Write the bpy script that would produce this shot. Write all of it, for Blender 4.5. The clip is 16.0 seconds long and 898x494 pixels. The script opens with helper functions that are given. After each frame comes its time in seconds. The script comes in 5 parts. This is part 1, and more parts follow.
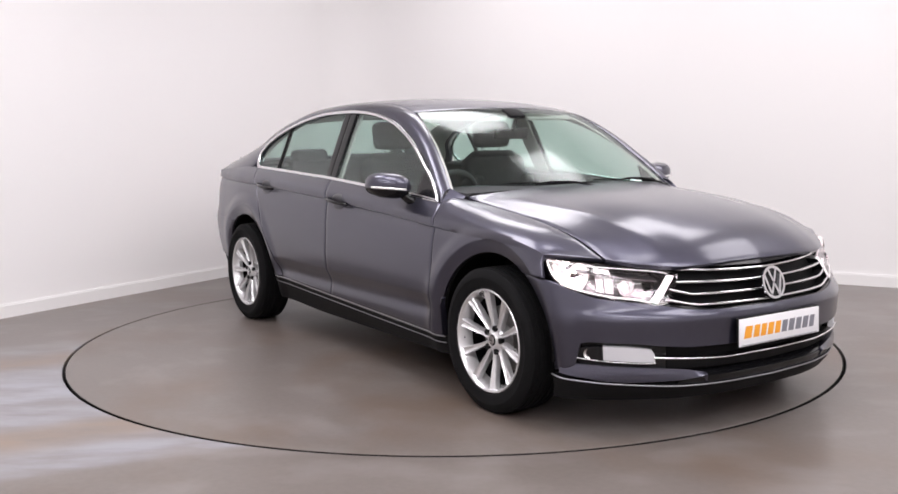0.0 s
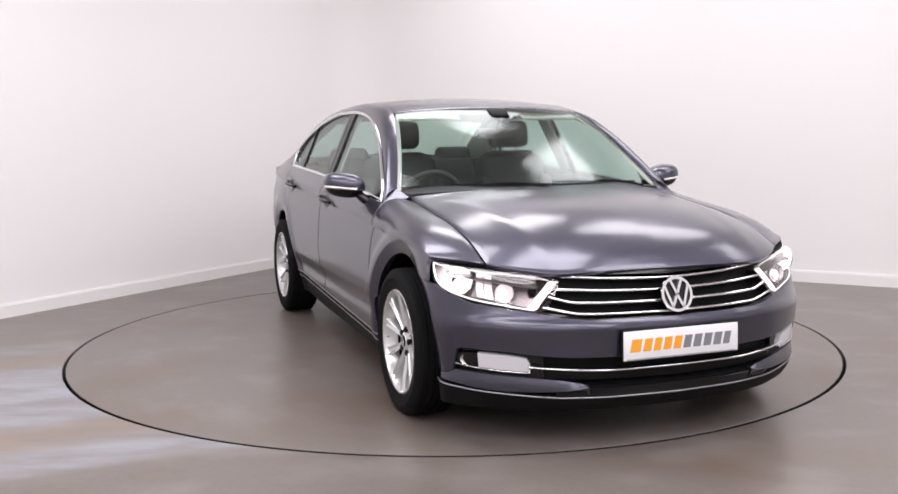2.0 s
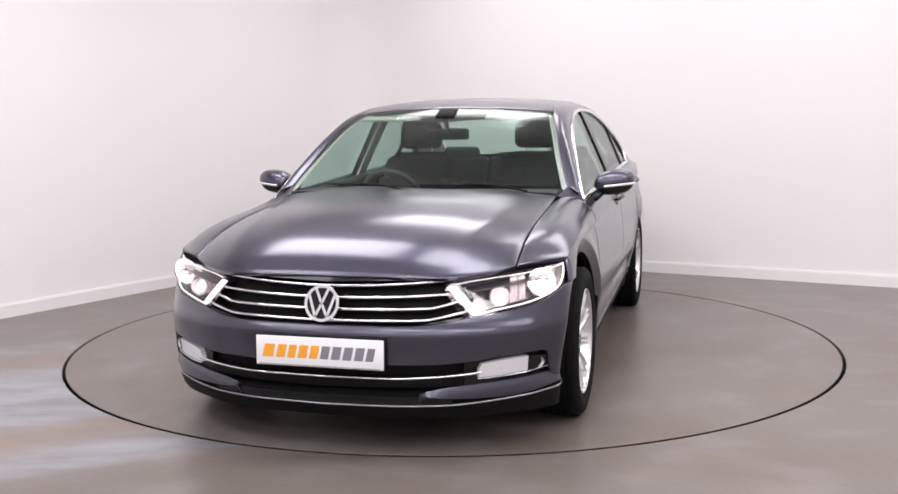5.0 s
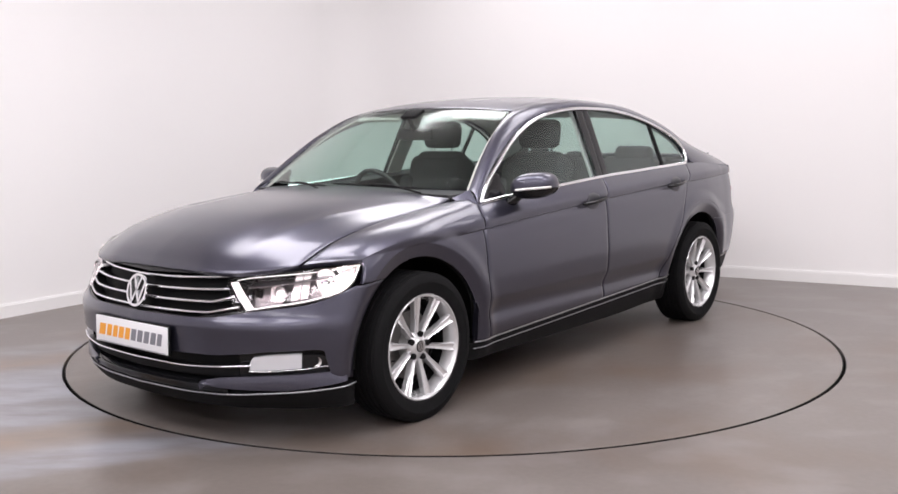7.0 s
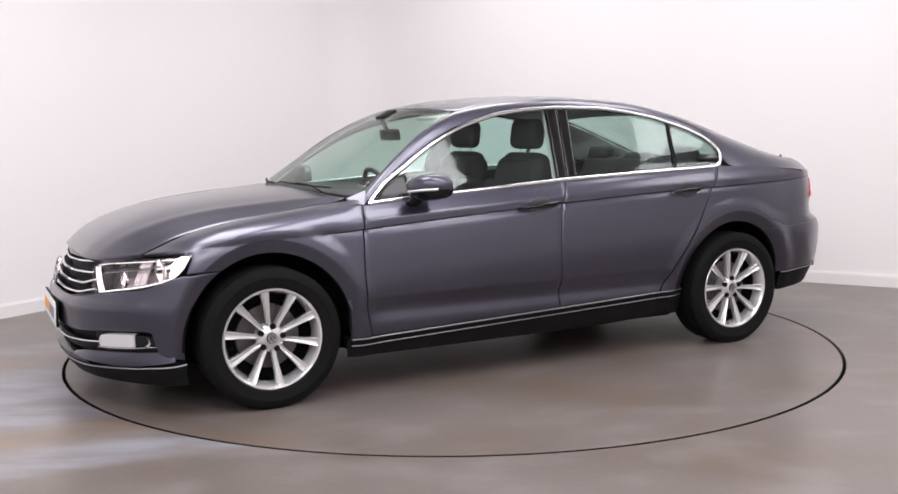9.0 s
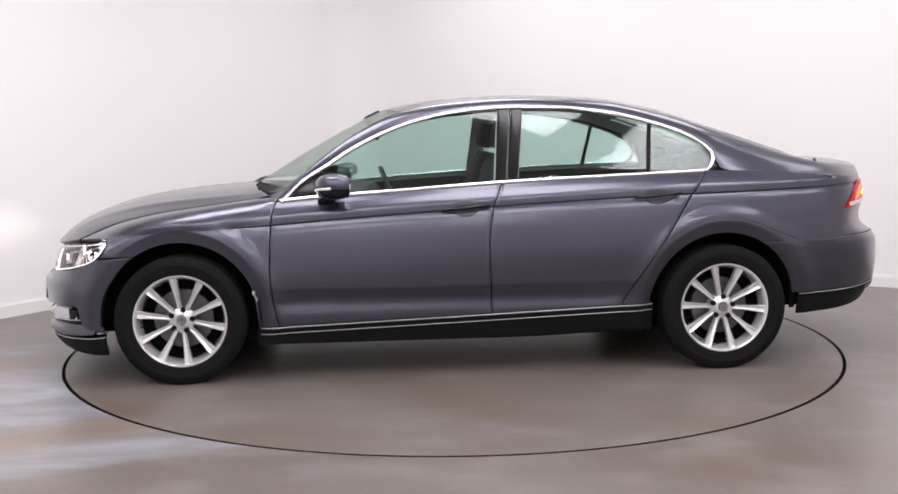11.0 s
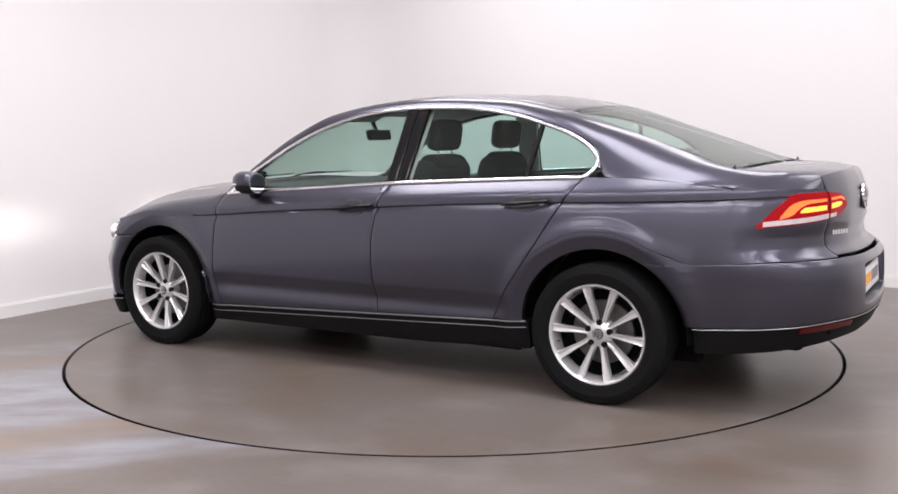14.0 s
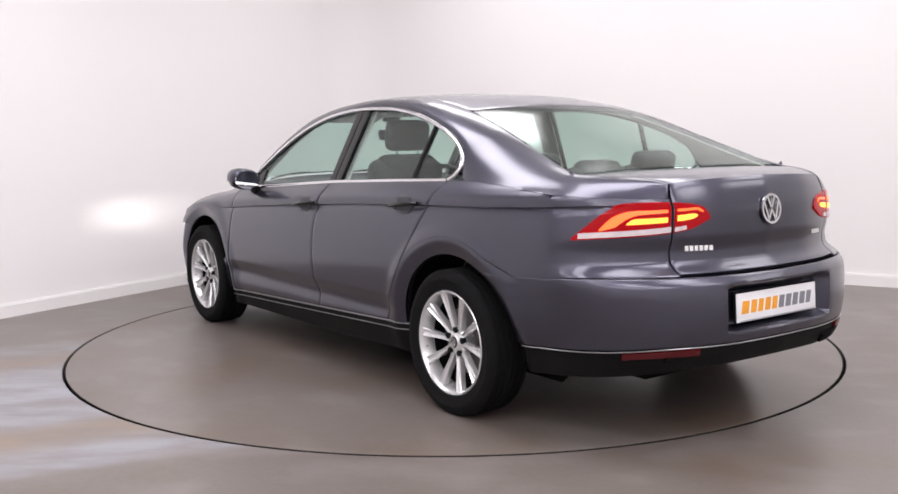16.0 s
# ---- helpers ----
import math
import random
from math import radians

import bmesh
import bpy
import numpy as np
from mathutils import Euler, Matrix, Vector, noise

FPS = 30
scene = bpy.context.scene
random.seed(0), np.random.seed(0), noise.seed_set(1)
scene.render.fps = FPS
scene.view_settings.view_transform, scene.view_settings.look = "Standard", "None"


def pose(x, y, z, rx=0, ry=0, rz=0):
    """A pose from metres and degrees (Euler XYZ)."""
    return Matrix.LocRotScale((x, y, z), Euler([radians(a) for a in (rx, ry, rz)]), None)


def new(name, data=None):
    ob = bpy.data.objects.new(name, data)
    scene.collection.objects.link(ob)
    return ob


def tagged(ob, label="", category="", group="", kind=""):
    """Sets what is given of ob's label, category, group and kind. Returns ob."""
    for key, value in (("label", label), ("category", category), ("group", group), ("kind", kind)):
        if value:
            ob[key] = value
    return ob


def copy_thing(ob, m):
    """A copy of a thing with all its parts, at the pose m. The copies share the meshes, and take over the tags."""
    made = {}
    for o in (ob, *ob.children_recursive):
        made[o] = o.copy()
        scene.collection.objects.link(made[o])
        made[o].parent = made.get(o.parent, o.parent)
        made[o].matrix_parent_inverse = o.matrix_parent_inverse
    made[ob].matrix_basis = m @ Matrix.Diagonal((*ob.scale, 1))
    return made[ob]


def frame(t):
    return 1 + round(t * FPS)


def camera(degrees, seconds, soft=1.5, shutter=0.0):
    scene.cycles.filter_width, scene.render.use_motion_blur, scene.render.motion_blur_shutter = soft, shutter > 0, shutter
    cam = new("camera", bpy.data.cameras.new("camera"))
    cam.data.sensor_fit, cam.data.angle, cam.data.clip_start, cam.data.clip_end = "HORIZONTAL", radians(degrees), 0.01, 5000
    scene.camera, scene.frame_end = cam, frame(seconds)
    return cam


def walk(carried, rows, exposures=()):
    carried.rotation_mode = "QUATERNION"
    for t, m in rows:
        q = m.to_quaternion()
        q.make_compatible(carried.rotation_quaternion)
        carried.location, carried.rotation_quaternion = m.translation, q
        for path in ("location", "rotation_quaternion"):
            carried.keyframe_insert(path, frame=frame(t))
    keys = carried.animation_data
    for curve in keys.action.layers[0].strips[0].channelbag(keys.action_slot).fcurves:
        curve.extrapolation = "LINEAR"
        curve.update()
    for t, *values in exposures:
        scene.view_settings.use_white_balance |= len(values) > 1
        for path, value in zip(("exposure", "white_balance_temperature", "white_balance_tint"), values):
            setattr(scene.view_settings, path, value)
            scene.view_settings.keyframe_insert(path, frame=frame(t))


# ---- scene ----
# ---- camera: stands still on a tripod before the turntable ----
cam = camera(50.0, 16.0, soft=1.6)
CAM_POSE = pose(0, -5.854, 1.241, 90 - 6.698, 0, 0.192) @ pose(0, 0, 0, 0, 0, -0.676)
walk(cam, [(0, CAM_POSE), (16, CAM_POSE)], exposures=[(0, 0.0), (16, 0.0)])

# ---- world and lamps ----
world = bpy.data.worlds.new("world")
scene.world = world
world.use_nodes = True
world.node_tree.nodes["Background"].inputs[0].default_value = (0.9, 0.9, 1.0, 1)
world.node_tree.nodes["Background"].inputs[1].default_value = 0.3

# room axes: the corner behind the car, one wall runs to the right, the other to the camera's left
CORNER = Vector((-1.048, 4.282, 0))
E1 = Vector((0.8634, -0.5045, 0))
E2 = Vector((-0.5110, -0.8596, 0))
ROOM1, ROOM2, CEIL = 11.5, 12.5, 3.7


def room(a, b, z=0.0):
    return CORNER + E1 * a + E2 * b + Vector((0, 0, z))


def area_lamp(a, b, sx, sy, watts, color=(1.0, 0.960, 1.002)):
    data = bpy.data.lights.new("ceiling_lamp", "AREA")
    data.shape, data.size, data.size_y, data.energy, data.color = "RECTANGLE", sx, sy, watts, color
    ob = new("ceiling_lamp", data)
    ob.matrix_world = Matrix.Translation(room(a, b, CEIL - 0.06)) @ pose(0, 0, 0, 0, 0, math.degrees(math.atan2(E1.y, E1.x)))
    return tagged(ob, "white ceiling light panel", "lamp", "ceiling lights")


# rows of panels; those over the seen walls are weaker towards the right, those over the camera stronger
for lb, watts in ((1.5, 38), (4.5, 58), (7.5, 59), (10.5, 57)):
    for la, near, far in ((2.2, 0.85, 1.18), (4.6, 0.95, 1.06), (7.0, 1.08, 0.92), (9.4, 1.15, 0.84)):
        area_lamp(la, lb, 1.8, 1.2, watts * (near if lb > 5 else far))


# ---- materials ----
def material(name, color, rough=0.5, metal=0.0, coat=0.0, emit=None, power=0.0, vary=0.0, scale=8.0, bump=0.0, bscale=200.0, spec=0.5, rvary=0.0):
    m = bpy.data.materials.new(name)
    m.use_nodes = True
    nt = m.node_tree
    b = nt.nodes["Principled BSDF"]
    b.inputs["Base Color"].default_value = (*color, 1)
    b.inputs["Roughness"].default_value = rough
    b.inputs["Metallic"].default_value = metal
    b.inputs["Coat Weight"].default_value = coat
    b.inputs["Coat Roughness"].default_value = 0.06
    b.inputs["Specular IOR Level"].default_value = spec
    if emit:
        b.inputs["Emission Color"].default_value = (*emit, 1)
        b.inputs["Emission Strength"].default_value = power
    if vary or bump or rvary:
        co = nt.nodes.new("ShaderNodeTexCoord")
    if vary or rvary:
        n1 = nt.nodes.new("ShaderNodeTexNoise")
        n1.inputs["Scale"].default_value, n1.inputs["Detail"].default_value = scale, 6
        nt.links.new(co.outputs["Object"], n1.inputs["Vector"])
    if vary:
        mix = nt.nodes.new("ShaderNodeMix")
        mix.data_type = "RGBA"
        mix.inputs[6].default_value = (*[c * (1 - vary) for c in color], 1)
        mix.inputs[7].default_value = (*[min(1, c * (1 + vary)) for c in color], 1)
        nt.links.new(n1.outputs["Fac"], mix.inputs[0])
        nt.links.new(mix.outputs[2], b.inputs["Base Color"])
    if rvary:
        mr = nt.nodes.new("ShaderNodeMapRange")
        mr.inputs[3].default_value, mr.inputs[4].default_value = max(0.02, rough - rvary), rough + rvary
        nt.links.new(n1.outputs["Fac"], mr.inputs[0])
        nt.links.new(mr.outputs[0], b.inputs["Roughness"])
    if bump:
        n2 = nt.nodes.new("ShaderNodeTexNoise")
        n2.inputs["Scale"].default_value, n2.inputs["Detail"].default_value = bscale, 3
        nt.links.new(co.outputs["Object"], n2.inputs["Vector"])
        bp = nt.nodes.new("ShaderNodeBump")
        bp.inputs["Strength"].default_value, bp.inputs["Distance"].default_value = bump, 0.002
        nt.links.new(n2.outputs["Fac"], bp.inputs["Height"])
        nt.links.new(bp.outputs["Normal"], b.inputs["Normal"])
    return m


def glass_material(name, tint, gloss=0.03, base=0.035):
    m = bpy.data.materials.new(name)
    m.use_nodes = True
    nt = m.node_tree
    nt.nodes.remove(nt.nodes["Principled BSDF"])
    tr = nt.nodes.new("ShaderNodeBsdfTransparent")
    tr.inputs[0].default_value = (*tint, 1)
    gl = nt.nodes.new("ShaderNodeBsdfGlossy")
    gl.inputs["Roughness"].default_value = gloss
    fr = nt.nodes.new("ShaderNodeLayerWeight")
    fr.inputs[0].default_value = 0.5
    pw = nt.nodes.new("ShaderNodeMath")
    pw.operation = "POWER"
    pw.inputs[1].default_value = 4.0
    nt.links.new(fr.outputs["Facing"], pw.inputs[0])
    ad = nt.nodes.new("ShaderNodeMath")
    ad.operation = "MULTIPLY_ADD"
    ad.inputs[1].default_value, ad.inputs[2].default_value = 0.6, base
    nt.links.new(pw.outputs[0], ad.inputs[0])
    mx = nt.nodes.new("ShaderNodeMixShader")
    nt.links.new(ad.outputs[0], mx.inputs[0])
    nt.links.new(tr.outputs[0], mx.inputs[1])
    nt.links.new(gl.outputs[0], mx.inputs[2])
    nt.links.new(mx.outputs[0], nt.nodes["Material Output"].inputs[0])
    return m


def paint_material():
    """Grey-violet metallic car paint: flakes under a clear coat."""
    m = material("car_paint", (0.125, 0.120, 0.145), 0.36, 0.88, 0.9)
    nt = m.node_tree
    b = nt.nodes["Principled BSDF"]
    co = nt.nodes.new("ShaderNodeTexCoord")
    vo = nt.nodes.new("ShaderNodeTexVoronoi")
    vo.inputs["Scale"].default_value = 900
    nt.links.new(co.outputs["Object"], vo.inputs["Vector"])
    mix = nt.nodes.new("ShaderNodeMix")
    mix.data_type = "RGBA"
    mix.inputs[6].default_value = (0.0475, 0.0466, 0.0690, 1)
    mix.inputs[7].default_value = (0.0695, 0.0685, 0.0990, 1)
    nt.links.new(vo.outputs["Color"], mix.inputs[0])
    nt.links.new(mix.outputs[2], b.inputs["Base Color"])
    n2 = nt.nodes.new("ShaderNodeTexNoise")
    n2.inputs["Scale"].default_value = 3
    nt.links.new(co.outputs["Object"], n2.inputs["Vector"])
    mr = nt.nodes.new("ShaderNodeMapRange")
    mr.inputs[3].default_value, mr.inputs[4].default_value = 0.14, 0.20
    nt.links.new(n2.outputs["Fac"], mr.inputs[0])
    nt.links.new(mr.outputs[0], b.inputs["Coat Roughness"])
    return m


PAINT = paint_material()
BLACK = material("black_plastic", (0.006, 0.006, 0.0065), 0.55, bump=0.15, bscale=400, vary=0.2, spec=0.13)
GLOSSBLACK = material("gloss_black", (0.006, 0.006, 0.007), 0.15, spec=0.35)
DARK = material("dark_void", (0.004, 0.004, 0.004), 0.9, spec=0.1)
LINER = material("arch_liner", (0.005, 0.005, 0.005), 0.9, spec=0.1, vary=0.3, scale=30)
CHROME = material("chrome", (0.82, 0.82, 0.84), 0.10, 1.0, rvary=0.03, scale=20)
SATIN = material("satin_trim", (0.38, 0.38, 0.40), 0.3, 0.9)
ALLOY = material("alloy", (0.70, 0.70, 0.71), 0.26, 0.65, 0.5, vary=0.06, scale=40)
ALLOYIN = material("alloy_shade", (0.10, 0.10, 0.105), 0.45, 0.6)
RUBBER = material("tyre_rubber", (0.007, 0.007, 0.0075), 0.75, spec=0.1, vary=0.25, scale=25, bump=0.3, bscale=260)
STEEL = material("brake_steel", (0.13, 0.125, 0.12), 0.45, 0.9, vary=0.2, scale=30)
# darkened body colour that stands for the shade in the handle's hollow
CUP = material("shaded_cup", (0.06, 0.06, 0.07), 0.35, 0.6)
STEEL_DARK = material("dark_steel", (0.03, 0.028, 0.026), 0.6, 0.6)
GLASS = glass_material("tinted_glass", (0.84, 0.93, 0.905), 0.04, 0.04)
SCREEN = glass_material("windscreen_glass", (0.86, 0.94, 0.90), 0.12, 0.03)
LENS = glass_material("clear_lens", (0.97, 0.94, 0.95))
WHITEPL = material("white_plate", (0.80, 0.80, 0.82), 0.35, vary=0.03)
ORANGE = material("orange_print", (0.85, 0.36, 0.03), 0.4)
GREYPR = material("grey_print", (0.20, 0.20, 0.23), 0.4)
SEAT = material("charcoal_cloth", (0.030, 0.031, 0.034), 0.9, vary=0.25, scale=60, bump=0.5, bscale=300)
TRIM = material("interior_trim", (0.028, 0.029, 0.031), 0.6, vary=0.15, bump=0.3, bscale=300)
LIGHTTRIM = material("pale_headliner", (0.50, 0.50, 0.47), 0.9, vary=0.06, scale=50)
LAMPON = material("headlamp_lit", (0.9, 0.9, 0.9), 0.3, emit=(1.0, 0.93, 0.92), power=1.2)
BEAM = material("lamp_filament", (0.9, 0.9, 0.9), 0.5, emit=(1.0, 0.90, 0.88), power=7000.0)
DRL = material("daylight_strip", (0.9, 0.9, 0.9), 0.25, emit=(1.0, 0.96, 0.97), power=0.9)
# reflector metal with a weak glow in place of reflected lamp light
LITBOWL = material("lit_reflector", (0.80, 0.76, 0.76), 0.25, 0.9, emit=(1.0, 0.90, 0.90), power=0.25, vary=0.3, scale=35)
BOWL = material("reflector_bowl", (0.80, 0.78, 0.78), 0.22, 1.0)
HOUSING = material("lamp_housing", (0.48, 0.46, 0.47), 0.25, 0.85, vary=0.2, scale=30)
FOGLENS = material("fog_lens", (0.58, 0.58, 0.61), 0.2, 0.2, emit=(1, 1, 1), power=0.06)
REDLENS = material("red_lens", (0.22, 0.001, 0.003), 0.12, 0.0, 0.15, emit=(1.0, 0.004, 0.016), power=0.16, spec=0.1)
REDLIT = material("red_lit", (0.8, 0.05, 0.02), 0.3, emit=(1.0, 0.17, 0.03), power=1.6)
AMBERLIT = material("amber_lit", (0.8, 0.3, 0.05), 0.3, emit=(1.0, 0.42, 0.05), power=1.7)
CLEARTL = material("clear_lamp_strip", (0.62, 0.55, 0.56), 0.2, 0.2, vary=0.35, scale=30)
REFLECT = material("red_reflector", (0.07, 0.003, 0.005), 0.25, coat=0.2, spec=0.3)
AMBER = material("mirror_blinker", (0.75, 0.74, 0.72), 0.15, 0.3, coat=1.0)
WALL = material("white_wall_paint", (0.80, 0.785, 0.78), 0.85, vary=0.02, scale=0.7, bump=0.06, bscale=120)
SKIRT = material("white_gloss_skirting", (0.80, 0.79, 0.78), 0.4, vary=0.02, scale=5)
CEILING = material("ceiling_paint", (0.80, 0.79, 0.78), 0.9, vary=0.02)


def floor_material(name, stains):
    m = material(name, (0.22, 0.20, 0.19), 0.3, spec=0.42)
    nt = m.node_tree
    b = nt.nodes["Principled BSDF"]
    co = nt.nodes.new("ShaderNodeTexCoord")

    def noise_tex(scale, detail, stretch=(1, 1, 1), turn=0.0):
        mp = nt.nodes.new("ShaderNodeMapping")
        mp.inputs["Scale"].default_value = stretch
        mp.inputs["Rotation"].default_value = (0, 0, turn)
        n = nt.nodes.new("ShaderNodeTexNoise")
        n.inputs["Scale"].default_value, n.inputs["Detail"].default_value = scale, detail
        nt.links.new(co.outputs["Object"], mp.inputs["Vector"])
        nt.links.new(mp.outputs[0], n.inputs["Vector"])
        return n

    def mixed(fac, a, c):
        x = nt.nodes.new("ShaderNodeMix")
        x.data_type = "RGBA"
        nt.links.new(fac, x.inputs[0])
        for socket, value in ((x.inputs[6], a), (x.inputs[7], c)):
            if isinstance(value, tuple):
                socket.default_value = value
            else:
                nt.links.new(value, socket)
        return x.outputs[2]

    big, fine = noise_tex(0.7, 5), noise_tex(35, 6)
    col = mixed(big.outputs["Fac"], (0.116, 0.096, 0.085, 1), (0.174, 0.153, 0.142, 1))
    speck = nt.nodes.new("ShaderNodeMapRange")
    speck.inputs[1].default_value, speck.inputs[2].default_value, speck.inputs[4].default_value = 0.35, 0.75, 0.35
    nt.links.new(fine.outputs["Fac"], speck.inputs[0])
    col = mixed(speck.outputs[0], col, (0.098, 0.083, 0.075, 1))
    # blotches of wear and faint brown marks
    mid, brown = noise_tex(2.6, 7, (1, 1.5, 1), 0.5), noise_tex(1.1, 6)
    for tex, lo, hi, most, tone in ((mid, 0.50, 0.66, 0.55, (0.196, 0.175, 0.166, 1)), (brown, *((0.52, 0.70, 0.5) if stains else (0.44, 0.66, 0.7)), (0.112, 0.074, 0.050, 1))):
        spot = nt.nodes.new("ShaderNodeMapRange")
        spot.inputs[1].default_value, spot.inputs[2].default_value, spot.inputs[4].default_value = lo, hi, most
        nt.links.new(tex.outputs["Fac"], spot.inputs[0])
        col = mixed(spot.outputs[0], col, tone)
    if stains:
        # pale and rusty tracks worn where vehicles drive onto the table
        wob = noise_tex(1.4, 4)
        grain = noise_tex(6.0, 9, (0.45, 1.3, 1), -0.38)
        sep = nt.nodes.new("ShaderNodeSeparateXYZ")
        mp = nt.nodes.new("ShaderNodeMapping")
        mp.inputs["Rotation"].default_value = (0, 0, radians(-22))
        nt.links.new(co.outputs["Object"], mp.inputs["Vector"])
        nt.links.new(mp.outputs[0], sep.inputs[0])

        def combine(kind, p, q):
            n = nt.nodes.new("ShaderNodeMath")
            n.operation = kind
            for socket, value in zip(n.inputs, (p, q)):
                if isinstance(value, float):
                    socket.default_value = value
                else:
                    nt.links.new(value, socket)
            return n.outputs[0]

        across = combine("ADD", sep.outputs[1], combine("MULTIPLY", combine("SUBTRACT", wob.outputs["Fac"], 0.5), 0.22))
        across = combine("DIVIDE", combine("ADD", across, 1.75), 2.75)
        where = nt.nodes.new("ShaderNodeMapRange")
        where.inputs[1].default_value, where.inputs[2].default_value = -0.4, -1.0
        nt.links.new(sep.outputs[0], where.inputs[0])
        worn = nt.nodes.new("ShaderNodeMapRange")
        worn.inputs[1].default_value, worn.inputs[2].default_value, worn.inputs[3].default_value = 0.38, 0.62, 0.35
        nt.links.new(grain.outputs["Fac"], worn.inputs[0])
        for stops, tone in (([(0.03, 0), (0.06, 0.75), (0.13, 0.8), (0.20, 0.2), (0.25, 0.15), (0.31, 0.7), (0.5, 0.95), (0.68, 0.7), (0.75, 0.1), (0.79, 0.1), (0.86, 0.5), (0.97, 0)], (0.275, 0.280, 0.315, 1)),
                            ([(0.13, 0), (0.21, 0.8), (0.25, 0.7), (0.31, 0), (0.68, 0), (0.75, 0.7), (0.79, 0.7), (0.86, 0)], (0.215, 0.155, 0.110, 1))):
            ramp = nt.nodes.new("ShaderNodeValToRGB")
            ramp.color_ramp.elements[0].position, ramp.color_ramp.elements[1].position = stops[0][0], stops[-1][0]
            for e, (p, val) in zip([ramp.color_ramp.elements[0], ramp.color_ramp.elements[1]], (stops[0], stops[-1])):
                e.color = (val, val, val, 1)
            for p, val in stops[1:-1]:
                ramp.color_ramp.elements.new(p).color = (val, val, val, 1)
            nt.links.new(across, ramp.inputs[0])
            col = mixed(combine("MULTIPLY", combine("MULTIPLY", ramp.outputs[0], where.outputs[0]), worn.outputs[0]), col, tone)
    nt.links.new(col, b.inputs["Base Color"])
    rr = nt.nodes.new("ShaderNodeMapRange")
    rr.inputs[3].default_value, rr.inputs[4].default_value = 0.22, 0.42
    nt.links.new(big.outputs["Fac"], rr.inputs[0])
    nt.links.new(rr.outputs[0], b.inputs["Roughness"])
    bp = nt.nodes.new("ShaderNodeBump")
    bp.inputs["Strength"].default_value, bp.inputs["Distance"].default_value = 0.12, 0.003
    rip = noise_tex(9, 3)
    nt.links.new(rip.outputs["Fac"], bp.inputs["Height"])
    nt.links.new(bp.outputs[0], b.inputs["Normal"])
    return m


FLOOR = floor_material("screed_floor", True)
DISC = floor_material("turntable_screed", False)


# ---- mesh helpers ----
def mesh_object(name, verts, faces, mat, parent=None, label="", sharp=38.0, mats=None, ids=None):
    me = bpy.data.meshes.new(name)
    me.from_pydata([tuple(map(float, v)) for v in verts], [], [tuple(map(int, f)) for f in faces])
    for x in (mats or [mat]):
        me.materials.append(x)
    if ids is not None:
        me.polygons.foreach_set("material_index", ids)
    me.validate()
    me.shade_smooth()
    me.set_sharp_from_angle(angle=radians(sharp))
    ob = new(name, me)
    if parent is not None:
        ob.parent = parent
    if label:
        tagged(ob, label)
    return ob


def part(name, bm, mat, parent, label="", sharp=38.0):
    """One bmesh as one mesh object under a thing or part."""
    me = bpy.data.meshes.new(name)
    bmesh.ops.recalc_face_normals(bm, faces=bm.faces)
    bm.to_mesh(me)
    bm.free()
    me.materials.append(mat)
    me.shade_smooth()
    me.set_sharp_from_angle(angle=radians(sharp))
    ob = new(name, me)
    ob.parent = parent
    if label:
        tagged(ob, label)
    return ob


def box(bm, size, m, bevel=0.0, seg=2):
    r = bmesh.ops.create_cube(bm, size=1.0, matrix=m @ Matrix.Diagonal((*size, 1)))
    if bevel:
        edges = {e for v in r["verts"] for e in v.link_edges}
        bmesh.ops.bevel(bm, geom=list(edges), offset=bevel, segments=seg, affect="EDGES", profile=0.5)
    return bm


def lathe(profile, n=48, axis="y"):
    """Verts and faces of a profile of (radius, along) turned round the y axis."""
    pr = np.array(profile, float)
    a = np.linspace(0, 2 * np.pi, n, endpoint=False)
    v = np.stack([pr[:, None, 0] * np.cos(a), np.repeat(pr[:, 1:2], n, 1), pr[:, None, 0] * np.sin(a)], -1).reshape(-1, 3)
    f = [(i * n + j, i * n + (j + 1) % n, (i + 1) * n + (j + 1) % n, (i + 1) * n + j) for i in range(len(pr) - 1) for j in range(n)]
    return v, f


def curve1(xs, ys):
    """A smooth curve through a few knots (monotone cubic)."""
    x, y = np.array(xs, float), np.array(ys, float)
    if x[0] > x[-1]:
        x, y = x[::-1], y[::-1]
    h, d = np.diff(x), np.diff(y) / np.diff(x)
    m = np.zeros_like(y)
    for i in range(1, len(x) - 1):
        if d[i - 1] * d[i] > 0:
            w1, w2 = 2 * h[i] + h[i - 1], h[i] + 2 * h[i - 1]
            m[i] = (w1 + w2) / (w1 / d[i - 1] + w2 / d[i])
    m[0], m[-1] = d[0], d[-1]

    def f(q):
        q = np.asarray(q, float)
        c = np.clip(q, x[0], x[-1])
        i = np.clip(np.searchsorted(x, c) - 1, 0, len(h) - 1)
        t = (c - x[i]) / h[i]
        v = (2 * t**3 - 3 * t**2 + 1) * y[i] + (t**3 - 2 * t**2 + t) * h[i] * m[i] + (3 * t**2 - 2 * t**3) * y[i + 1] + (t**3 - t**2) * h[i] * m[i + 1]
        return v + np.where(q < x[0], (q - x[0]) * m[0], 0) + np.where(q > x[-1], (q - x[-1]) * m[-1], 0)

    return f


